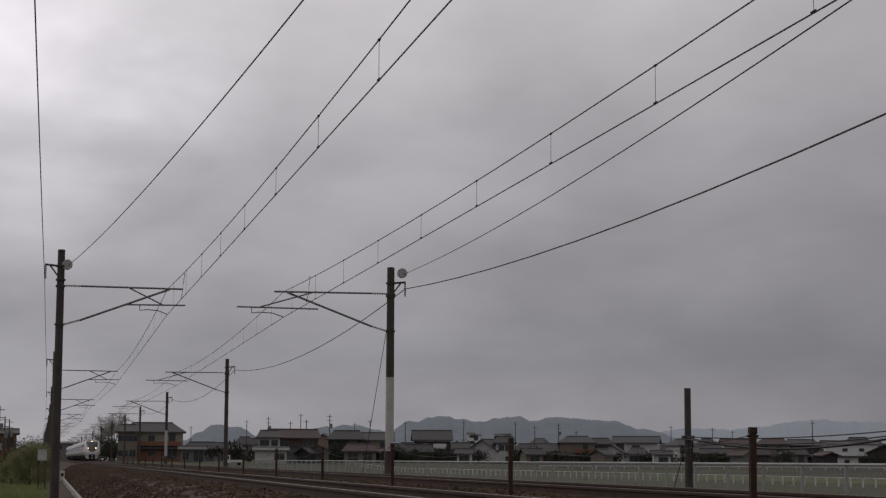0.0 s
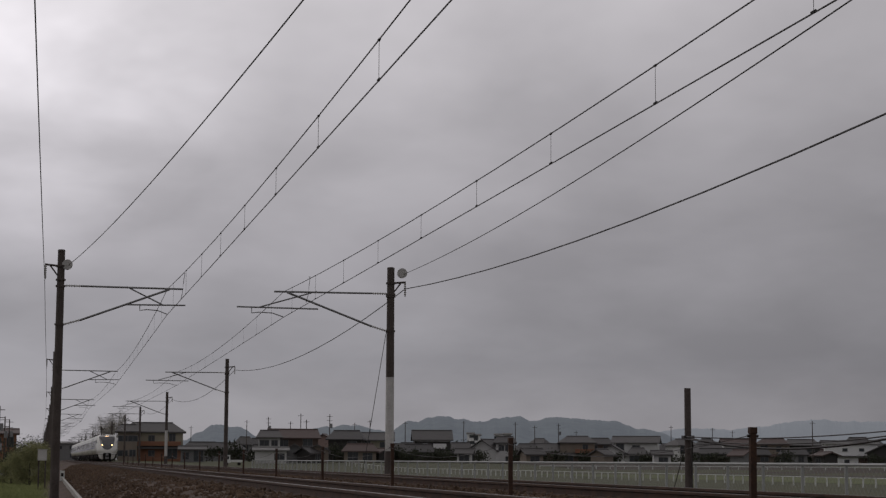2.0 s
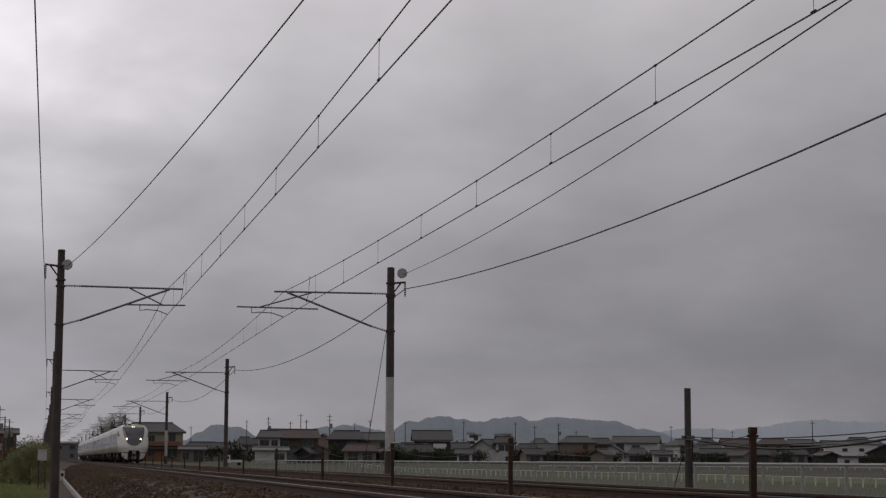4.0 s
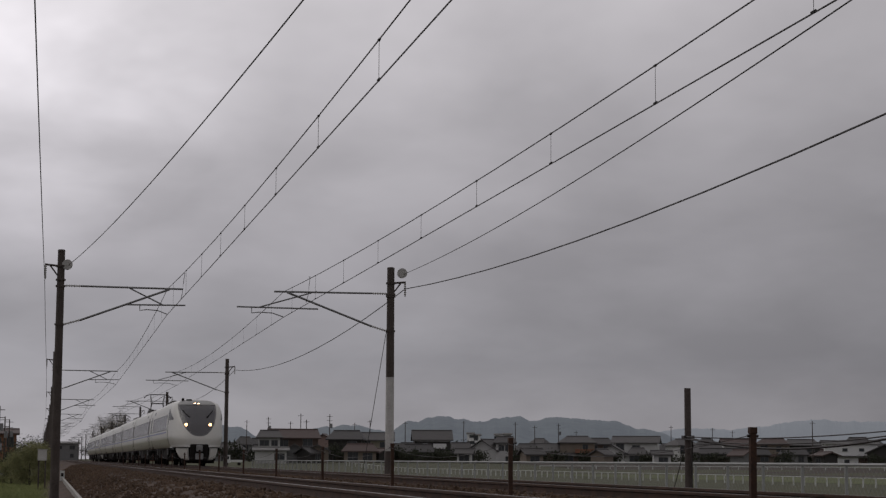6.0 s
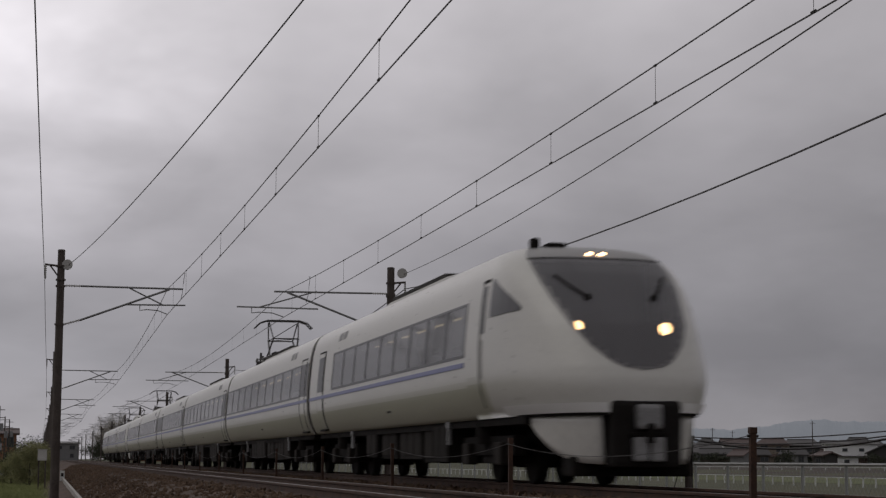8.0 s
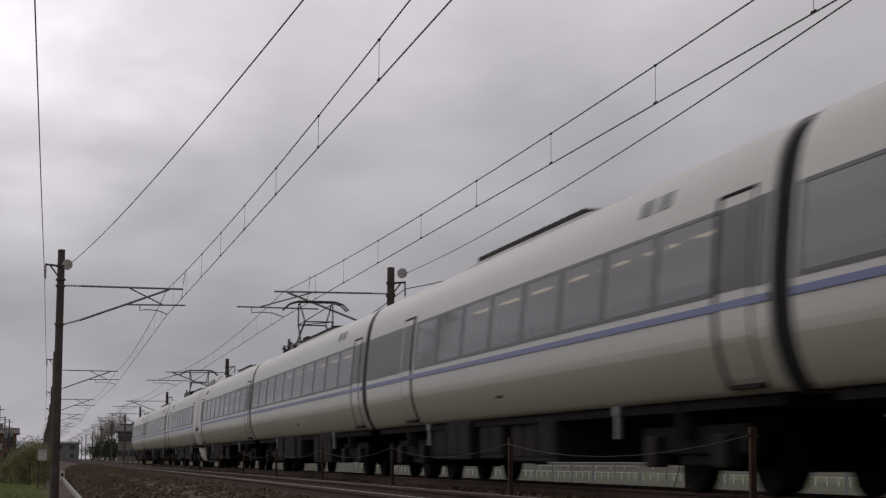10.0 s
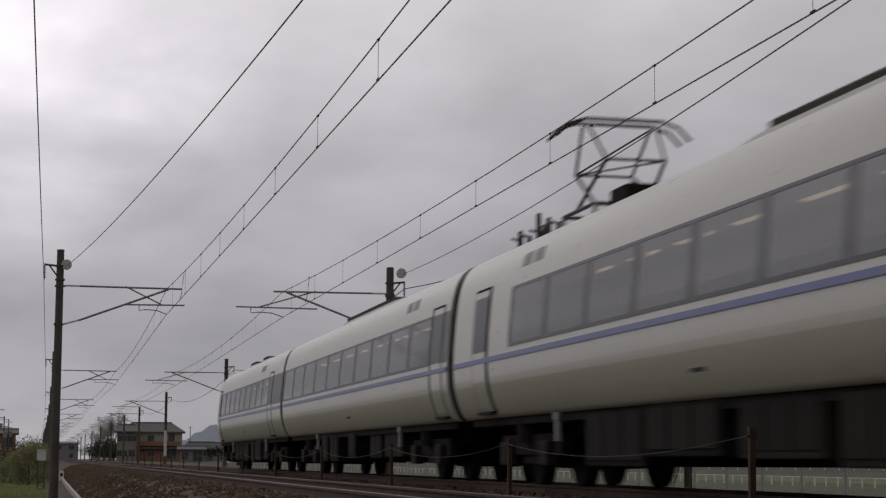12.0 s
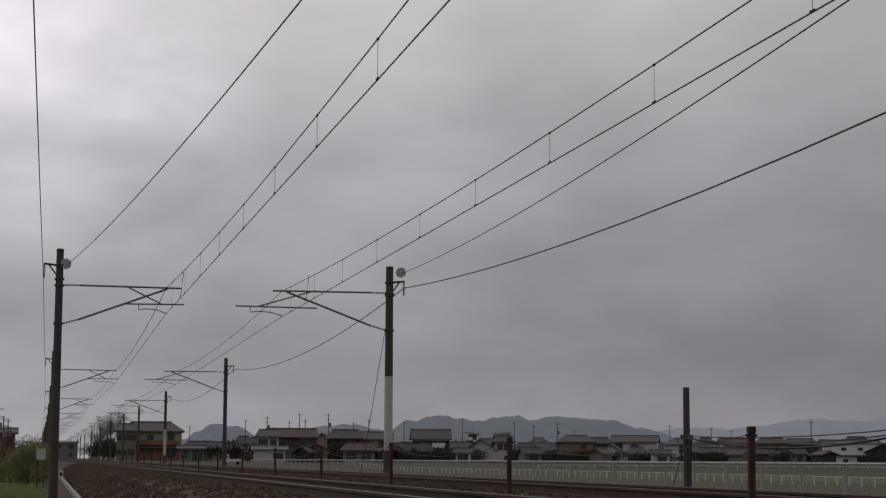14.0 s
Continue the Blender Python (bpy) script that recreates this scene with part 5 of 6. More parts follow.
def house(px, dist, w, d, storeys, wall, roof, label, hip=0.0, rise=1.8, rot=0.0, lower=None, eave=False, z_off=0.0, wins=None, category="house"):
    x, y = spot(px, dist)
    z_off *= 0.6
    base = ground_z(x, y) + z_off - (0.0 if px < 330 else 0.45)
    rise *= 0.9
    st = 2.75 if px < 330 else 2.5
    deep = -1.6 - z_off
    e = empty("house", pose(x, y, base, 0, 0, -math.degrees(math.atan2(x, y)) + rot), label, category, "houses of the town")
    h = st * storeys + 0.3
    low_h = st + 0.15 if lower else 0
    if lower:
        part("wall", boxes((-w / 2, -d / 2, deep, w / 2, d / 2, low_h)), WALLS[lower], e)
    bm = boxes((-w / 2 + (0.03 if lower else 0), -d / 2 + (0.03 if lower else 0), low_h if lower else deep, w / 2 - (0.03 if lower else 0), d / 2 - (0.03 if lower else 0), h))
    if not hip:
        for sx in (-1, 1):
            a = [bm.verts.new((sx * (w / 2 - 0.04), yy, zz)) for yy, zz in ((-d / 2 + 0.1, h - 0.02), (d / 2 - 0.1, h - 0.02), (0, h + rise - 0.25))]
            b = [bm.verts.new((sx * (w / 2 - 0.24), yy, zz)) for yy, zz in ((-d / 2 + 0.1, h - 0.02), (d / 2 - 0.1, h - 0.02), (0, h + rise - 0.25))]
            bm.faces.new(a)
            bm.faces.new(b[::-1])
            for i in range(3):
                bm.faces.new((a[i], a[(i + 1) % 3], b[(i + 1) % 3], b[i]))
    part("wall", bm, WALLS[wall], e)
    part("roof", roof_mesh(w, d, h, rise, 0.55, hip), ROOFS[roof], e, roof + " tiled roof")
    if eave and storeys > 1:
        bm = bmesh.new()
        z = st + 0.2
        W = w / 2 + 0.7
        v = [bm.verts.new(p) for p in ((-W, -d / 2 - 1.1, z - 0.45), (W, -d / 2 - 1.1, z - 0.45), (W - 0.4, -d / 2, z + 0.1), (-W + 0.4, -d / 2, z + 0.1))]
        u = [bm.verts.new((q.co.x, q.co.y, q.co.z - 0.15)) for q in v]
        bm.faces.new(v)
        bm.faces.new(u[::-1])
        for i in range(4):
            bm.faces.new((v[i], v[(i + 1) % 4], u[(i + 1) % 4], u[i]))
        bmesh.ops.recalc_face_normals(bm, faces=bm.faces)
        part("lower_eave", bm, ROOFS[roof], e)
    rng = random.Random(int(px * 7 + dist))
    for s in range(storeys):
        n = wins if wins is not None else max(2, int(w / 3.0))
        for k in range(n):
            if rng.random() < 0.12:
                continue
            cx = -w / 2 + w * (k + 0.5) / n + rng.uniform(-0.2, 0.2)
            ww, hh = rng.choice((0.55, 0.85, 0.9)), rng.choice((0.5, 0.6, 0.95))
            cz = 1.5 + st * s
            win = part("window", boxes((cx - ww - 0.08, -d / 2 - 0.05, cz - hh - 0.08, cx + ww + 0.08, -d / 2 + 0.05, cz + hh + 0.08)), M["sash"], e)
            part("pane", boxes((cx - ww, -d / 2 - 0.062, cz - hh, cx - 0.03, -d / 2 - 0.045, cz + hh)), M["glass"], win)
            part("pane", boxes((cx + 0.03, -d / 2 - 0.062, cz - hh, cx + ww, -d / 2 - 0.045, cz + hh)), M["glass"], win)
    return e


def town():
    H = house
    h = H(274, 345, 11.6, 8, 2, "cream", "grey", "two-storey house with orange lower wall and grey roof", 0.55, 1.7, 0, "orange", True)
    part("balcony", boxes((-5.2, -5.0, 2.9, 5.4, -4.05, 3.75), bevel=0.03), WALLS["orange"], h, "orange balcony parapet")
    H(231, 342, 3.6, 6, 2, "tan", "grey", "narrow tan house wing with a tiled roof", 0.5, 1.2)
    H(362, 400, 8.5, 7, 1, "grey", "black", "low dark house with a tiled roof", 0.5, 1.5, z_off=0.9)
    H(345, 330, 4.2, 5, 1, "grey", "grey", "small grey shed with a flat-pitched roof", 0, 0.5)
    H(405, 440, 9, 8, 1, "dark", "black", "low dark house with a tiled roof", 0.6, 1.6, z_off=1.2)
    H(521, 345, 8.8, 8, 2, "brown", "brown", "two-storey house with a red-brown tiled roof", 0, 1.6, 8, None, True)
    H(480, 338, 4.0, 6, 2, "white", "grey", "white two-storey house wing with a grey roof", 0.4, 1.2)
    H(483, 318, 5.6, 4, 1, "white", "pale", "low white storage building", 0, 0.4)
    H(525, 322, 3.4, 4, 1, "grey", "grey", "small gabled garage with a pale gable", 0, 1.1, 90)
    H(565, 322, 4.4, 4, 1, "tan", "grey", "small tan outbuilding with a grey roof", 0, 1.0, 90)
    H(577, 470, 5.0, 8, 2, "pink", "brown", "pale pink gabled house among other roofs", 0, 2.0, 80, z_off=1.0)
    H(616, 360, 6.6, 8, 2, "dark", "black", "dark two-storey house with a black tiled roof", 0.4, 1.7, -6, None, True)
    H(668, 372, 6.8, 8, 2, "cream", "grey", "cream two-storey house with a long grey roof", 0, 1.5, 0, None, True)
    H(640, 330, 6.0, 5, 1, "tan", "brown", "low tan house with a brown roof", 0.4, 1.2)
    t = H(766, 370, 7.6, 7, 2, "dark", "grey", "traditional dark timber house with white panels and grey tiles", 0, 1.9, 3, "dark", True, z_off=0.3, wins=0)
    for a, b, c, d in ((-2.3, -1.0, 3.1, 4.2), (0.1, 2.9, 3.1, 4.2), (-3.6, 3.6, 4.65, 4.95), (-3.4, -1.6, 0.4, 1.1)):
        part("white_panel", boxes((a, -3.60, c, b, -3.50, d)), WALLS["bright"], t, "white plastered panel")
    part("gable_panel", boxes((-3.92, -1.2, 5.2, -3.80, 1.2, 5.9)), WALLS["bright"], t, "white gable panel")
    H(728, 400, 6.0, 6, 1, "dark", "black", "low dark house with a tiled roof", 0.5, 1.6, z_off=1.0)
    H(742, 345, 6.5, 5, 1, "dark", "black", "low dark outbuilding with a tiled roof", 0.4, 1.3)
    H(816, 380, 5.5, 6, 1, "grey", "grey", "low grey-roofed house beside a garden", 0.5, 1.7, z_off=0.7)
    H(826, 330, 2.6, 3, 1, "white", "pale", "small white garden shed", 0, 0.6, z_off=-0.6)
    H(870, 375, 8.0, 7, 1, "white", "grey", "gabled house with a white gable and grey roof", 0, 2.4, 62, z_off=0.8)
    H(895, 372, 4.0, 6, 2, "white", "black", "pale two-storey house with dark roof", 0.4, 1.2, z_off=-0.6)
    for p, w, zo in ((834, 2.6, 2.6), (846, 2.4, 1.6), (884, 3.2, 2.0), (899, 3.0, 2.4)):
        H(p, 700, w, 6, 4, "bright", "pale", "distant white apartment block", 0, 0.25, z_off=zo, category="building")
    H(940, 430, 8.5, 8, 1, "dark", "black", "low dark house with a tiled roof", 0.5, 1.7, z_off=1.3)
    H(972, 400, 7.0, 7, 1, "brown", "grey", "brown house with a wide grey roof", 0.5, 1.7, z_off=0.9)
    h = H(1022, 395, 8.0, 8, 2, "tan", "grey", "brown two-storey house with an orange balcony", 0.6, 1.4, 0, "brown", True)
    part("balcony", boxes((-0.5, -5.0, 2.7, 3.8, -4.05, 3.6), bevel=0.03), WALLS["orange"], h, "orange balcony parapet")
    H(1062, 425, 6.0, 7, 2, "brown", "black", "dark brown house with a tiled roof", 0.5, 1.4)
    H(1126, 390, 10.0, 8, 2, "white", "grey", "long white two-storey house with grey roof", 0, 1.4, -4, None, True)
    H(1084, 370, 3.6, 5, 1, "white", "grey", "small white gabled house", 0, 1.6, 84, z_off=0.4)
    H(1128, 372, 4.2, 4, 1, "white", "grey", "white porch building with a grey hipped roof", 0.6, 1.1)
    H(1192, 420, 9.0, 8, 1, "dark", "black", "low dark house with a tiled roof", 0.5, 1.9, z_off=1.2)
    H(1252, 400, 8.0, 8, 1, "grey", "grey", "low grey house behind the field", 0.5, 1.8, z_off=0.8)
    H(1300, 430, 7.0, 8, 2, "white", "brown", "pale two-storey house with brown roof", 0, 1.5, 10)
    H(1278, 360, 9.0, 5, 1, "dark", "black", "long dark shed behind the field", 0, 1.0)
    H(1366, 410, 7.5, 7, 2, "tan", "brown", "tan two-storey house with brown roof", 0.5, 1.4, -5, None, True)
    H(1340, 380, 5.0, 5, 1, "brown", "black", "low brown house with a tiled roof", 0.5, 1.4)
    H(1415, 420, 8.5, 8, 2, "dark", "grey", "dark two-storey house with grey roof", 0.4, 1.4, 5, None, True)
    H(1402, 370, 6.0, 5, 1, "grey", "black", "low grey outbuilding with dark roof", 0.4, 1.2)
    b = H(1502, 390, 12.0, 10, 2, "bright", "pale", "plain white two-storey workshop with small windows", 0, 0.25, 2, wins=0, category="building")
    for cx in (-1.4, 2.4):
        win = part("window", boxes((cx - 0.6, -5.06, 3.4, cx + 0.6, -4.95, 4.15)), M["sash"], b)
        part("pane", boxes((cx - 0.52, -5.08, 3.47, cx + 0.52, -5.055, 4.08)), M["glass"], win)
    part("canopy", boxes((-3.2, -6.0, 2.15, 3.6, -5.0, 2.4)), ROOFS["grey"], b, "grey canopy over the doors")
    win = part("window", boxes((-1.6, -5.06, 0.6, -0.4, -4.95, 1.5)), M["sash"], b)
    part("pane", boxes((-1.52, -5.08, 0.68, -0.48, -5.055, 1.42)), M["glass"], win)
    part("shutter", boxes((1.6, -5.05, 0.0, 4.4, -4.98, 1.9)), WALLS["brown"], b, "brown roller shutter")
    H(1566, 380, 5.0, 8, 1, "dark", "grey", "dark gabled shed beside a white workshop", 0, 2.0, 80, z_off=0.8)
    rng = random.Random(77)
    for k in range(46):
        px = 430 + 25 * k + rng.uniform(-12, 12)
        if 805 < px < 915:
            continue
        wall = rng.choice(("dark", "brown", "grey", "white", "white", "tan", "cream"))
        roof = rng.choice(("grey", "black", "black", "brown", "grey"))
        two = rng.random() < 0.25
        H(px, rng.uniform(405, 520), rng.uniform(4, 7.2), rng.uniform(4.5, 7), 2 if two else 1, wall, roof,
          wall + ("-walled two-storey" if two else "-walled low") + " house with a " + roof + " tiled roof", rng.choice((0, 0.4, 0.6)), rng.uniform(1.2, 2.0), rng.uniform(-30, 30), z_off=rng.uniform(-0.5, 0.7))
    for k in range(8):
        px = 560 + 125 * k + rng.uniform(-25, 25)
        wall = rng.choice(("white", "tan", "grey", "dark"))
        H(px, rng.uniform(318, 335), rng.uniform(2.5, 4.5), 3, 1, wall, rng.choice(("black", "grey", "brown")), "small " + wall + " shed in a garden by the field", 0, rng.uniform(0.5, 1.0), rng.uniform(-60, 60), z_off=-0.6, wins=1)
    H(123, 620, 8.5, 10, 2, "grey", "pale", "grey block beside the distant tracks", 0, 0.4, z_off=1.2, category="building")
    H(10, 330, 5.0, 8, 2, "orange", "brown", "red-brown building beyond the bank", 0, 0.8, z_off=0.6, category="building")
    H(-30, 300, 6.0, 8, 1, "dark", "black", "dark shed beyond the bank", 0, 1.2)


town()


def utility_pole(px, dist, top, label="grey concrete utility pole with crossarms", arms=2, z_off=0.0):
    x, y = spot(px, dist)
    e = empty("utility_pole", pose(x, y, ground_z(x, y), 0, 0, random.Random(px).uniform(-30, 30)), label, "utility pole", "utility poles in the town")
    part("shaft", rod(bmesh.new(), (0, 0, -0.5), (0, 0, top), 0.13, 0.08, seg=10), M["mast"], e)
    for k in range(arms):
        part("crossarm", boxes((-0.65, -0.04, top - 0.5 - 0.9 * k, 0.65, 0.04, top - 0.42 - 0.9 * k)), M["mast"], e)
    if arms > 1:
        part("transformer", rod(bmesh.new(), (0.3, -0.2, top - 2.9), (0.3, -0.2, top - 2.0), 0.25, seg=12), M["galv"], e)


for p, d, t in ((4, 210, 7.6), (14, 250, 7.3), (22, 300, 8.0), (440, 480, 11), (478, 400, 10.0), (517, 420, 9.5), (535, 400, 10.8), (586, 380, 10.2), (630, 430, 9.5), (657, 420, 10.0),
                (719, 420, 9.7), (822, 430, 10.2), (913, 420, 9.8), (947, 430, 9.2), (989, 420, 9.6), (1020, 500, 9.2), (1187, 430, 9.5), (1260, 430, 9.0), (1436, 330, 8.6), (342, 480, 9.3), (545, 380, 9.0), (1295, 460, 9)):
    utility_pole(p, d, t, arms=2 if p in (4, 14, 22, 478, 586, 989) else 1)


def hedges():
    rng = random.Random(31)
    for px, dist, h, w in ((418, 345, 3.6, 4.0), (455, 350, 2.0, 3.5), (600, 340, 3.2, 4), (665, 352, 2.8, 4), (705, 335, 3.0, 3.6), (730, 332, 2.4, 4), (785, 340, 2.6, 5), (822, 395, 5.0, 4),
                           (850, 350, 2.4, 4), (915, 345, 2.5, 4), (945, 350, 2.8, 5), (985, 345, 2.0, 4), (1040, 350, 2.4, 4), (1180, 365, 2.0, 5), (1145, 360, 1.6, 5), (1215, 370, 2.2, 5),
                           (1265, 345, 1.9, 5), (1320, 360, 2.2, 4), (1385, 350, 2.4, 5), (1440, 370, 2.2, 4), (1545, 360, 2.2, 4), (380, 345, 2.6, 3.5), (350, 365, 3.0, 3), (1088, 350, 2.0, 3)):
        x, y = spot(px, dist)
        tree("bush", x, y, h, w, M["darkleaf"], int(px), "dark evergreen garden bush before the houses", 420, 0.22, 0.05)
    for px, dist, length, h in ((1155, 345, 5.2, 1.3), (780, 338, 7.0, 1.6), (700, 335, 3.5, 2.2), (940, 340, 6.5, 1.7), (1270, 338, 7.5, 1.4), (1050, 342, 4.0, 1.2), (620, 332, 5.0, 1.6)):
        x, y = spot(px, dist)
        e = empty("hedge", pose(x, y, ground_z(x, y), 0, 0, -math.degrees(math.atan2(x, y))), "clipped dark green garden hedge", "hedge", "hedges")
        vs, fs = [], []
        for _ in range(700):
            p = Vector((rng.uniform(-length / 2, length / 2), rng.uniform(-0.5, 0.5), rng.uniform(0.05, h) * (1 + 0.12 * math.sin(rng.uniform(0, 9)))))
            q = Euler((rng.uniform(0, 6), rng.uniform(0, 6), rng.uniform(0, 6))).to_matrix()
            o = len(vs)
            vs += [tuple(p + q @ Vector(v) * 0.22) for v in ((-1, 0, 0), (0, -0.6, 0.1), (1, 0, 0), (0, 0.6, 0.1))]
            fs += [(o, o + 1, o + 2), (o, o + 2, o + 3)]
        me = bpy.data.meshes.new("foliage")
        me.from_pydata(vs, [], fs)
        me.materials.append(M["darkleaf"])
        c = new("foliage", me)
        c.parent = e
        part("stem", boxes((-length / 2 + 0.2, -0.2, -0.1, length / 2 - 0.2, 0.2, h * 0.6)), M["bark"], e)
    for px, dist, h, w, n in ((216, 352, 3.6, 4.0, 600), (176, 520, 6.0, 6, 600), (166, 560, 5.5, 7, 700), (150, 600, 5.0, 8, 700), (138, 640, 5.5, 8, 700), (114, 620, 6.0, 8, 700), (60, 260, 4.5, 5, 900), (35, 240, 4.0, 4, 800), (75, 300, 5.0, 3.0, 700)):
        x, y = spot(px, dist)
        tree("tree", x, y, h, w, M["darkleaf"], int(px), "sparse dark tree beside the railway", n, 0.11, 0.25)


hedges()


def bare_tree(px, dist, height, width, seed, twigs):
    """A leafless tree: trunk, forking limbs and a haze of fine twigs with a few young leaves."""
    rng = random.Random(seed)
    x, y = spot(px, dist)
    e = empty("tree", pose(x, y, ground_z(x, y) - 0.05), "nearly bare grey tree beside the railway", "tree", "trees")
    bm = rod(bmesh.new(), (0, 0, 0), (0, 0, height * 0.4), 0.16, 0.11, seg=8)
    limbs = []
    for k in range(11):
        a = rng.uniform(0, 6.28)
        z0 = height * rng.uniform(0.25, 0.4)
        tip = Vector((width * 0.42 * math.cos(a) * rng.uniform(0.3, 1), width * 0.42 * math.sin(a) * rng.uniform(0.3, 1), height * rng.uniform(0.62, 0.95)))
        rod(bm, (0, 0, z0), tip, 0.06, 0.02, seg=5)
        limbs.append((Vector((0, 0, z0)), tip))
    part("trunk", bm, M["twig"], e)
    vs, fs = [], []
    for _ in range(twigs):
        a, b = rng.choice(limbs)
        p = a.lerp(b, rng.uniform(0.45, 1.0))
        q = p + Vector((rng.gauss(0, 0.8), rng.gauss(0, 0.8), rng.uniform(-0.2, 1.3)))
        o = len(vs)
        w = 0.010
        vs += [tuple(p + Vector((w, 0, 0))), tuple(p + Vector((-w, w, 0))), tuple(p + Vector((-w, -w, 0))), tuple(q)]
        fs += [(o, o + 1, o + 3), (o + 1, o + 2, o + 3), (o + 2, o, o + 3)]
        if rng.random() < 0.5:
            o = len(vs)
            m = Euler((rng.uniform(0, 6), rng.uniform(0, 6), rng.uniform(0, 6))).to_matrix()
            vs += [tuple(q + m @ Vector(v) * 0.10) for v in ((-1, 0, 0), (0, -0.6, 0), (1, 0, 0), (0, 0.6, 0))]
            fs += [(o, o + 1, o + 2, o + 3)]
    me = bpy.data.meshes.new("twigs")
    me.from_pydata(vs, [], fs)
    me.materials.append(M["twig"])
    c = new("twigs", me)
    c.parent = e


M["twig"] = mat("grey_twig", (0.32, 0.30, 0.26), 0.9, vary=0.3, scale=2)
bare_tree(208, 420, 12.0, 9.0, 71, 3400)
bare_tree(194, 455, 11.5, 9.0, 72, 3000)
bare_tree(182, 480, 9.0, 7.0, 73, 2200)
for px, dist, h in ((180, 440, 4.5), (190, 420, 5.0), (200, 400, 4.6), (209, 385, 4.2), (218, 375, 3.6)):
    tree("bush", *spot(px, dist), h, 4.6, M["darkleaf"], px, "dense dark undergrowth beside the railway", 1500, 0.17, 0.05)


def small_truck(px, dist, label):
    x, y = spot(px, dist)
    e = empty("parked_truck", pose(x, y, ground_z(x, y), 0, 0, -8), label, "truck")
    bm = bmesh.new()
    prof = [(-1.6, 0.45), (-1.65, 1.0), (-1.45, 1.65), (-0.55, 1.75), (-0.45, 0.45)]
    a = [bm.verts.new((px_, -0.68, z)) for px_, z in prof]
    b = [bm.verts.new((px_, 0.68, z)) for px_, z in prof]
    bm.faces.new(a); bm.faces.new(b[::-1])
    for i in range(5):
        bm.faces.new((a[i], a[(i + 1) % 5], b[(i + 1) % 5], b[i]))
    bmesh.ops.recalc_face_normals(bm, faces=bm.faces)
    part("cab", bm, M["white"], e, "white cab")
    part("cab_window", boxes((-1.4, -0.7, 1.05, -0.65, -0.685, 1.55)), M["glass"], e)
    part("bed", boxes((-0.42, -0.68, 0.55, 1.65, 0.68, 0.62), (-0.42, -0.68, 0.62, 1.65, -0.64, 0.95), (-0.42, 0.64, 0.62, 1.65, 0.68, 0.95), (1.6, -0.64, 0.62, 1.65, 0.64, 0.95)), M["white"], e)
    for wx, wy in itertools.product((-1.1, 1.0), (-0.62, 0.62)):
        part("wheel", rod(bmesh.new(), (wx, wy - 0.07, 0.27), (wx, wy + 0.07, 0.27), 0.27, seg=14), M["rubber"], e)


def small_car(px, dist, label):
    x, y = spot(px, dist)
    e = empty("parked_car", pose(x, y, ground_z(x, y), 0, 0, 6), label, "car")
    bm = bmesh.new()
    prof = [(-2.0, 0.35), (-2.0, 0.8), (-1.1, 0.95), (-0.4, 1.45), (1.2, 1.5), (1.8, 1.0), (1.95, 0.35)]
    a = [bm.verts.new((q, -0.8 if z < 1.2 else -0.65, z)) for q, z in prof]
    b = [bm.verts.new((q, 0.8 if z < 1.2 else 0.65, z)) for q, z in prof]
    bm.faces.new(a); bm.faces.new(b[::-1])
    n = len(prof)
    for i in range(n):
        bm.faces.new((a[i], a[(i + 1) % n], b[(i + 1) % n], b[i]))
    bmesh.ops.recalc_face_normals(bm, faces=bm.faces)
    part("body", bm, M["white"], e)
    part("side_window", boxes((-0.6, -0.80, 1.02, 1.3, -0.745, 1.36)), M["glass"], e)
    for wx, wy in itertools.product((-1.25, 1.2), (-0.74, 0.74)):
        part("wheel", rod(bmesh.new(), (wx, wy - 0.08, 0.3), (wx, wy + 0.08, 0.3), 0.3, seg=14), M["rubber"], e)


small_truck(417, 300, "small white pickup truck parked by the houses")
small_car(655, 338, "white compact car parked behind the fence")

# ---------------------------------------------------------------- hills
# distance haze is put in as blue-grey emission; the slopes are no light source
M["hill"] = mat("wooded_hill_haze", (0.045, 0.055, 0.045), 0.95, vary=0.6, scale=0.006, fine=0.05, emit=(0.092, 0.102, 0.126), strength=0.72)
M["farhill"] = mat("far_wooded_hill_haze", (0.05, 0.06, 0.06), 0.95, vary=0.3, scale=0.003, fine=0.02, emit=(0.145, 0.153, 0.175), strength=0.9)


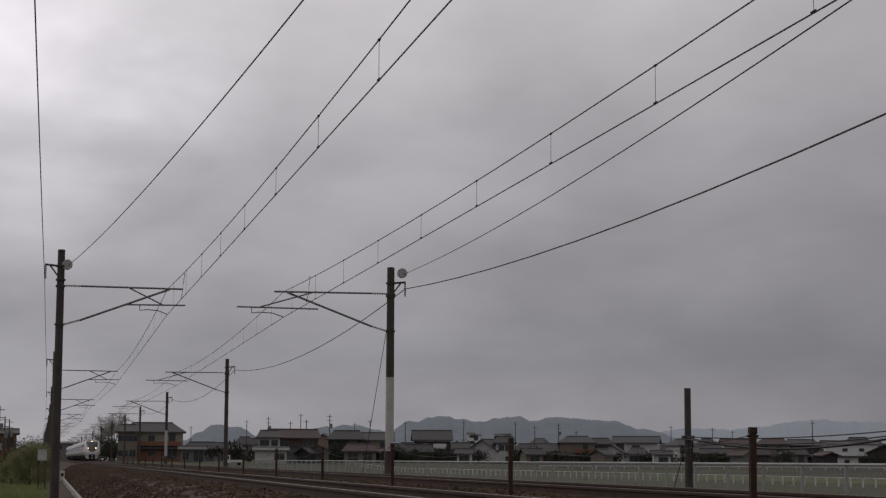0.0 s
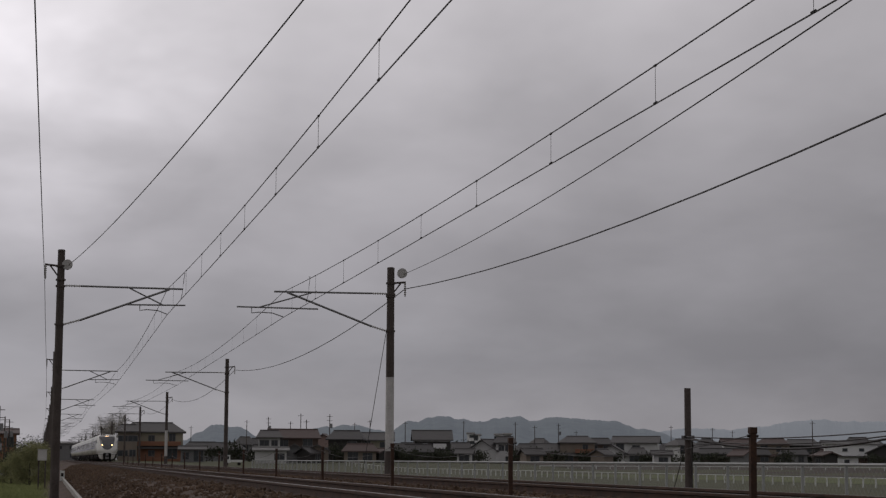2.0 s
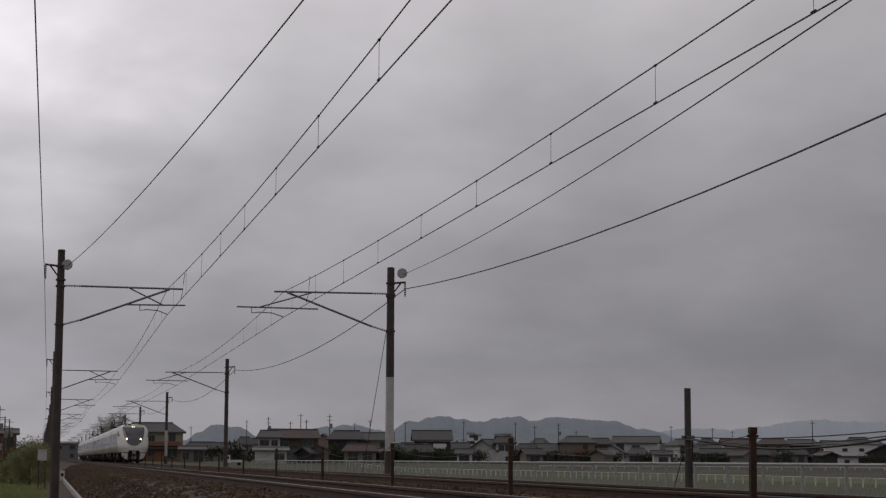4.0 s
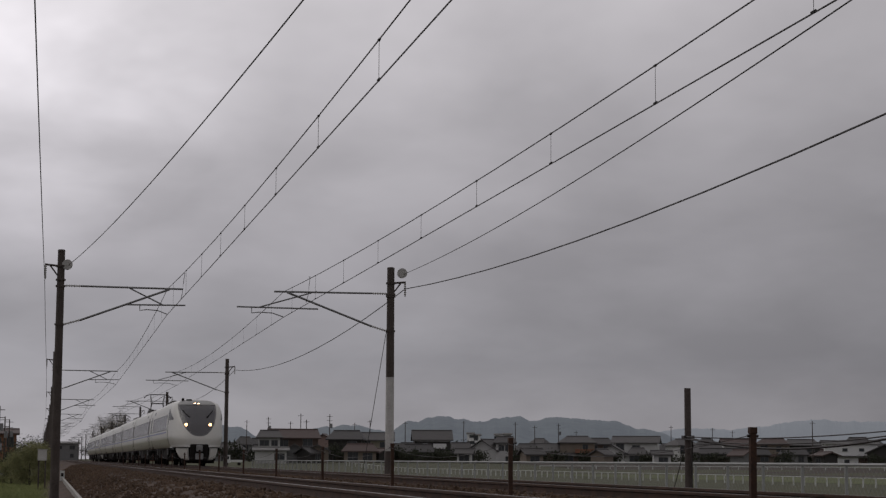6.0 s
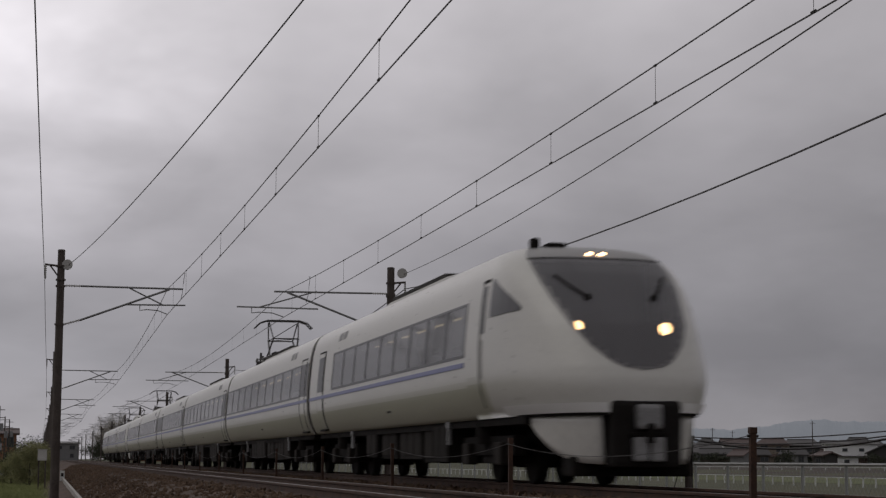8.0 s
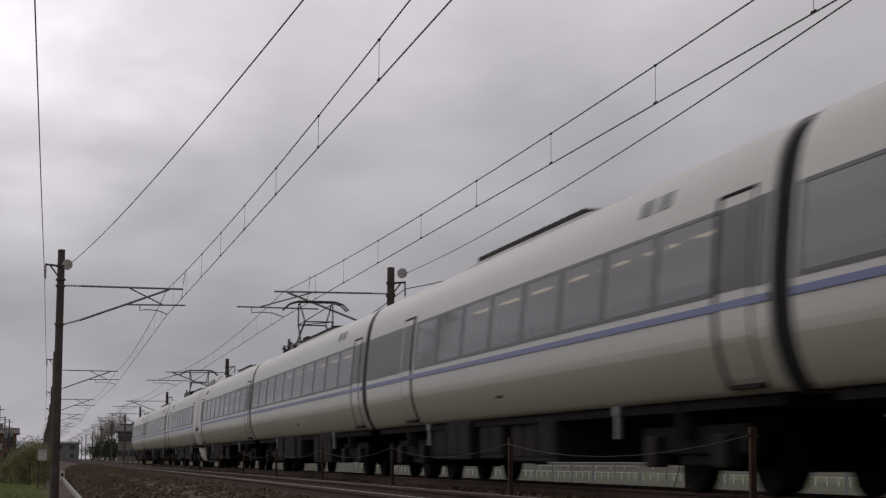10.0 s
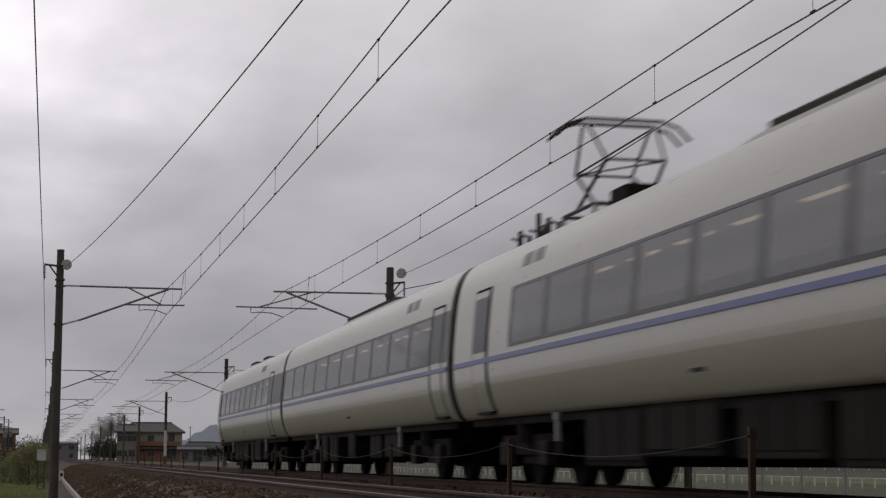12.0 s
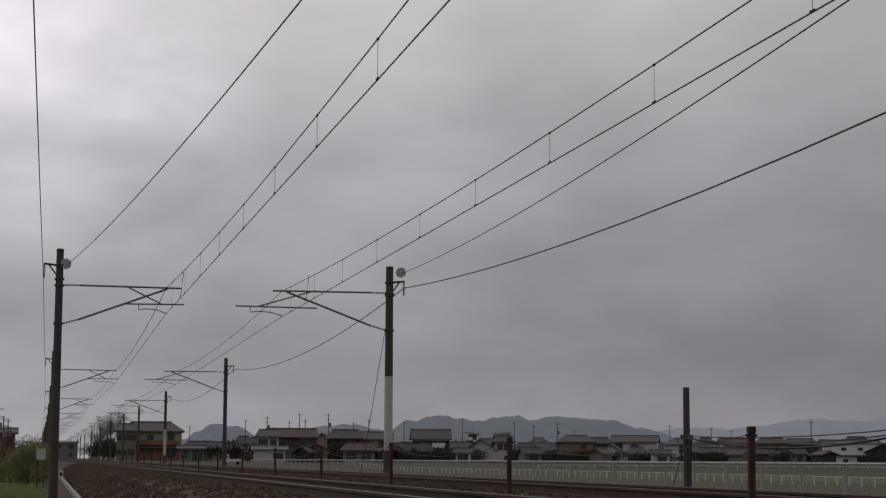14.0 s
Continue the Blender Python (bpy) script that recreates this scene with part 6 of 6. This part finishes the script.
def ridge(name, dist, crest, material, seed, label, depth=500):
    """A wooded ridge; crest: (bearing mark, height in thousandths of the distance)."""
    lo, hi = crest[0][0], crest[-1][0]
    n = 700
    verts, faces = [], []
    rows = 7
    for i in range(n + 1):
        px = lo + (hi - lo) * i / n
        for (a, ha), (b, hb) in zip(crest, crest[1:]):
            if px <= b:
                t = (px - a) / (b - a)
                t = t * t * (3 - 2 * t)
                h = ha + (hb - ha) * t
                break
        h *= 1.07
        h += noise.noise(Vector((px * 0.06, seed, 0))) * 1.2 + noise.noise(Vector((px * 0.25, seed, 5))) * 0.4 + noise.noise(Vector((px * 0.9, seed, 8))) * 0.14
        for j in range(rows):
            f = j / (rows - 1)
            dd = dist + depth * f
            r = dd * math.tan(azimuth(px))
            z = dist * 0.001 * h * math.sin(f * math.pi / 2) ** 0.8 * (1 + f * depth / dist)
            z += noise.noise(Vector((px * 0.05, f * 4, seed))) * 0.0018 * dist * math.sin(f * math.pi)
            verts.append((r, dd, z - 4))
    for i in range(n):
        for j in range(rows - 1):
            a = i * rows + j
            faces.append((a, a + rows, a + rows + 1, a + 1))
    me = bpy.data.meshes.new(name)
    me.from_pydata(verts, [], faces)
    me.materials.append(material)
    for p in me.polygons:
        p.use_smooth = True
    tagged(new(name, me), label, "hills", kind="structure")


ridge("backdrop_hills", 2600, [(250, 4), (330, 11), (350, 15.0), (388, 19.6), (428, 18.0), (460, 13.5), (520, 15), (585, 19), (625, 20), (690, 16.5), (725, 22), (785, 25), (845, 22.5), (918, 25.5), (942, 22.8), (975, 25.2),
                               (1080, 23.5), (1140, 19), (1210, 14), (1300, 12), (1420, 11), (1600, 10), (1800, 6)], M["hill"], 2.0, "wooded hills behind the town, blue-grey haze as a glow")
ridge("backdrop_far_hills", 3600, [(1000, 12), (1150, 17), (1220, 19.5), (1290, 19), (1340, 20.5), (1400, 23.5), (1440, 25), (1500, 24), (1570, 24.5), (1640, 26), (1800, 18), (2000, 8)], M["farhill"], 7.0, "far hills behind the town, haze as a pale glow")

motions()
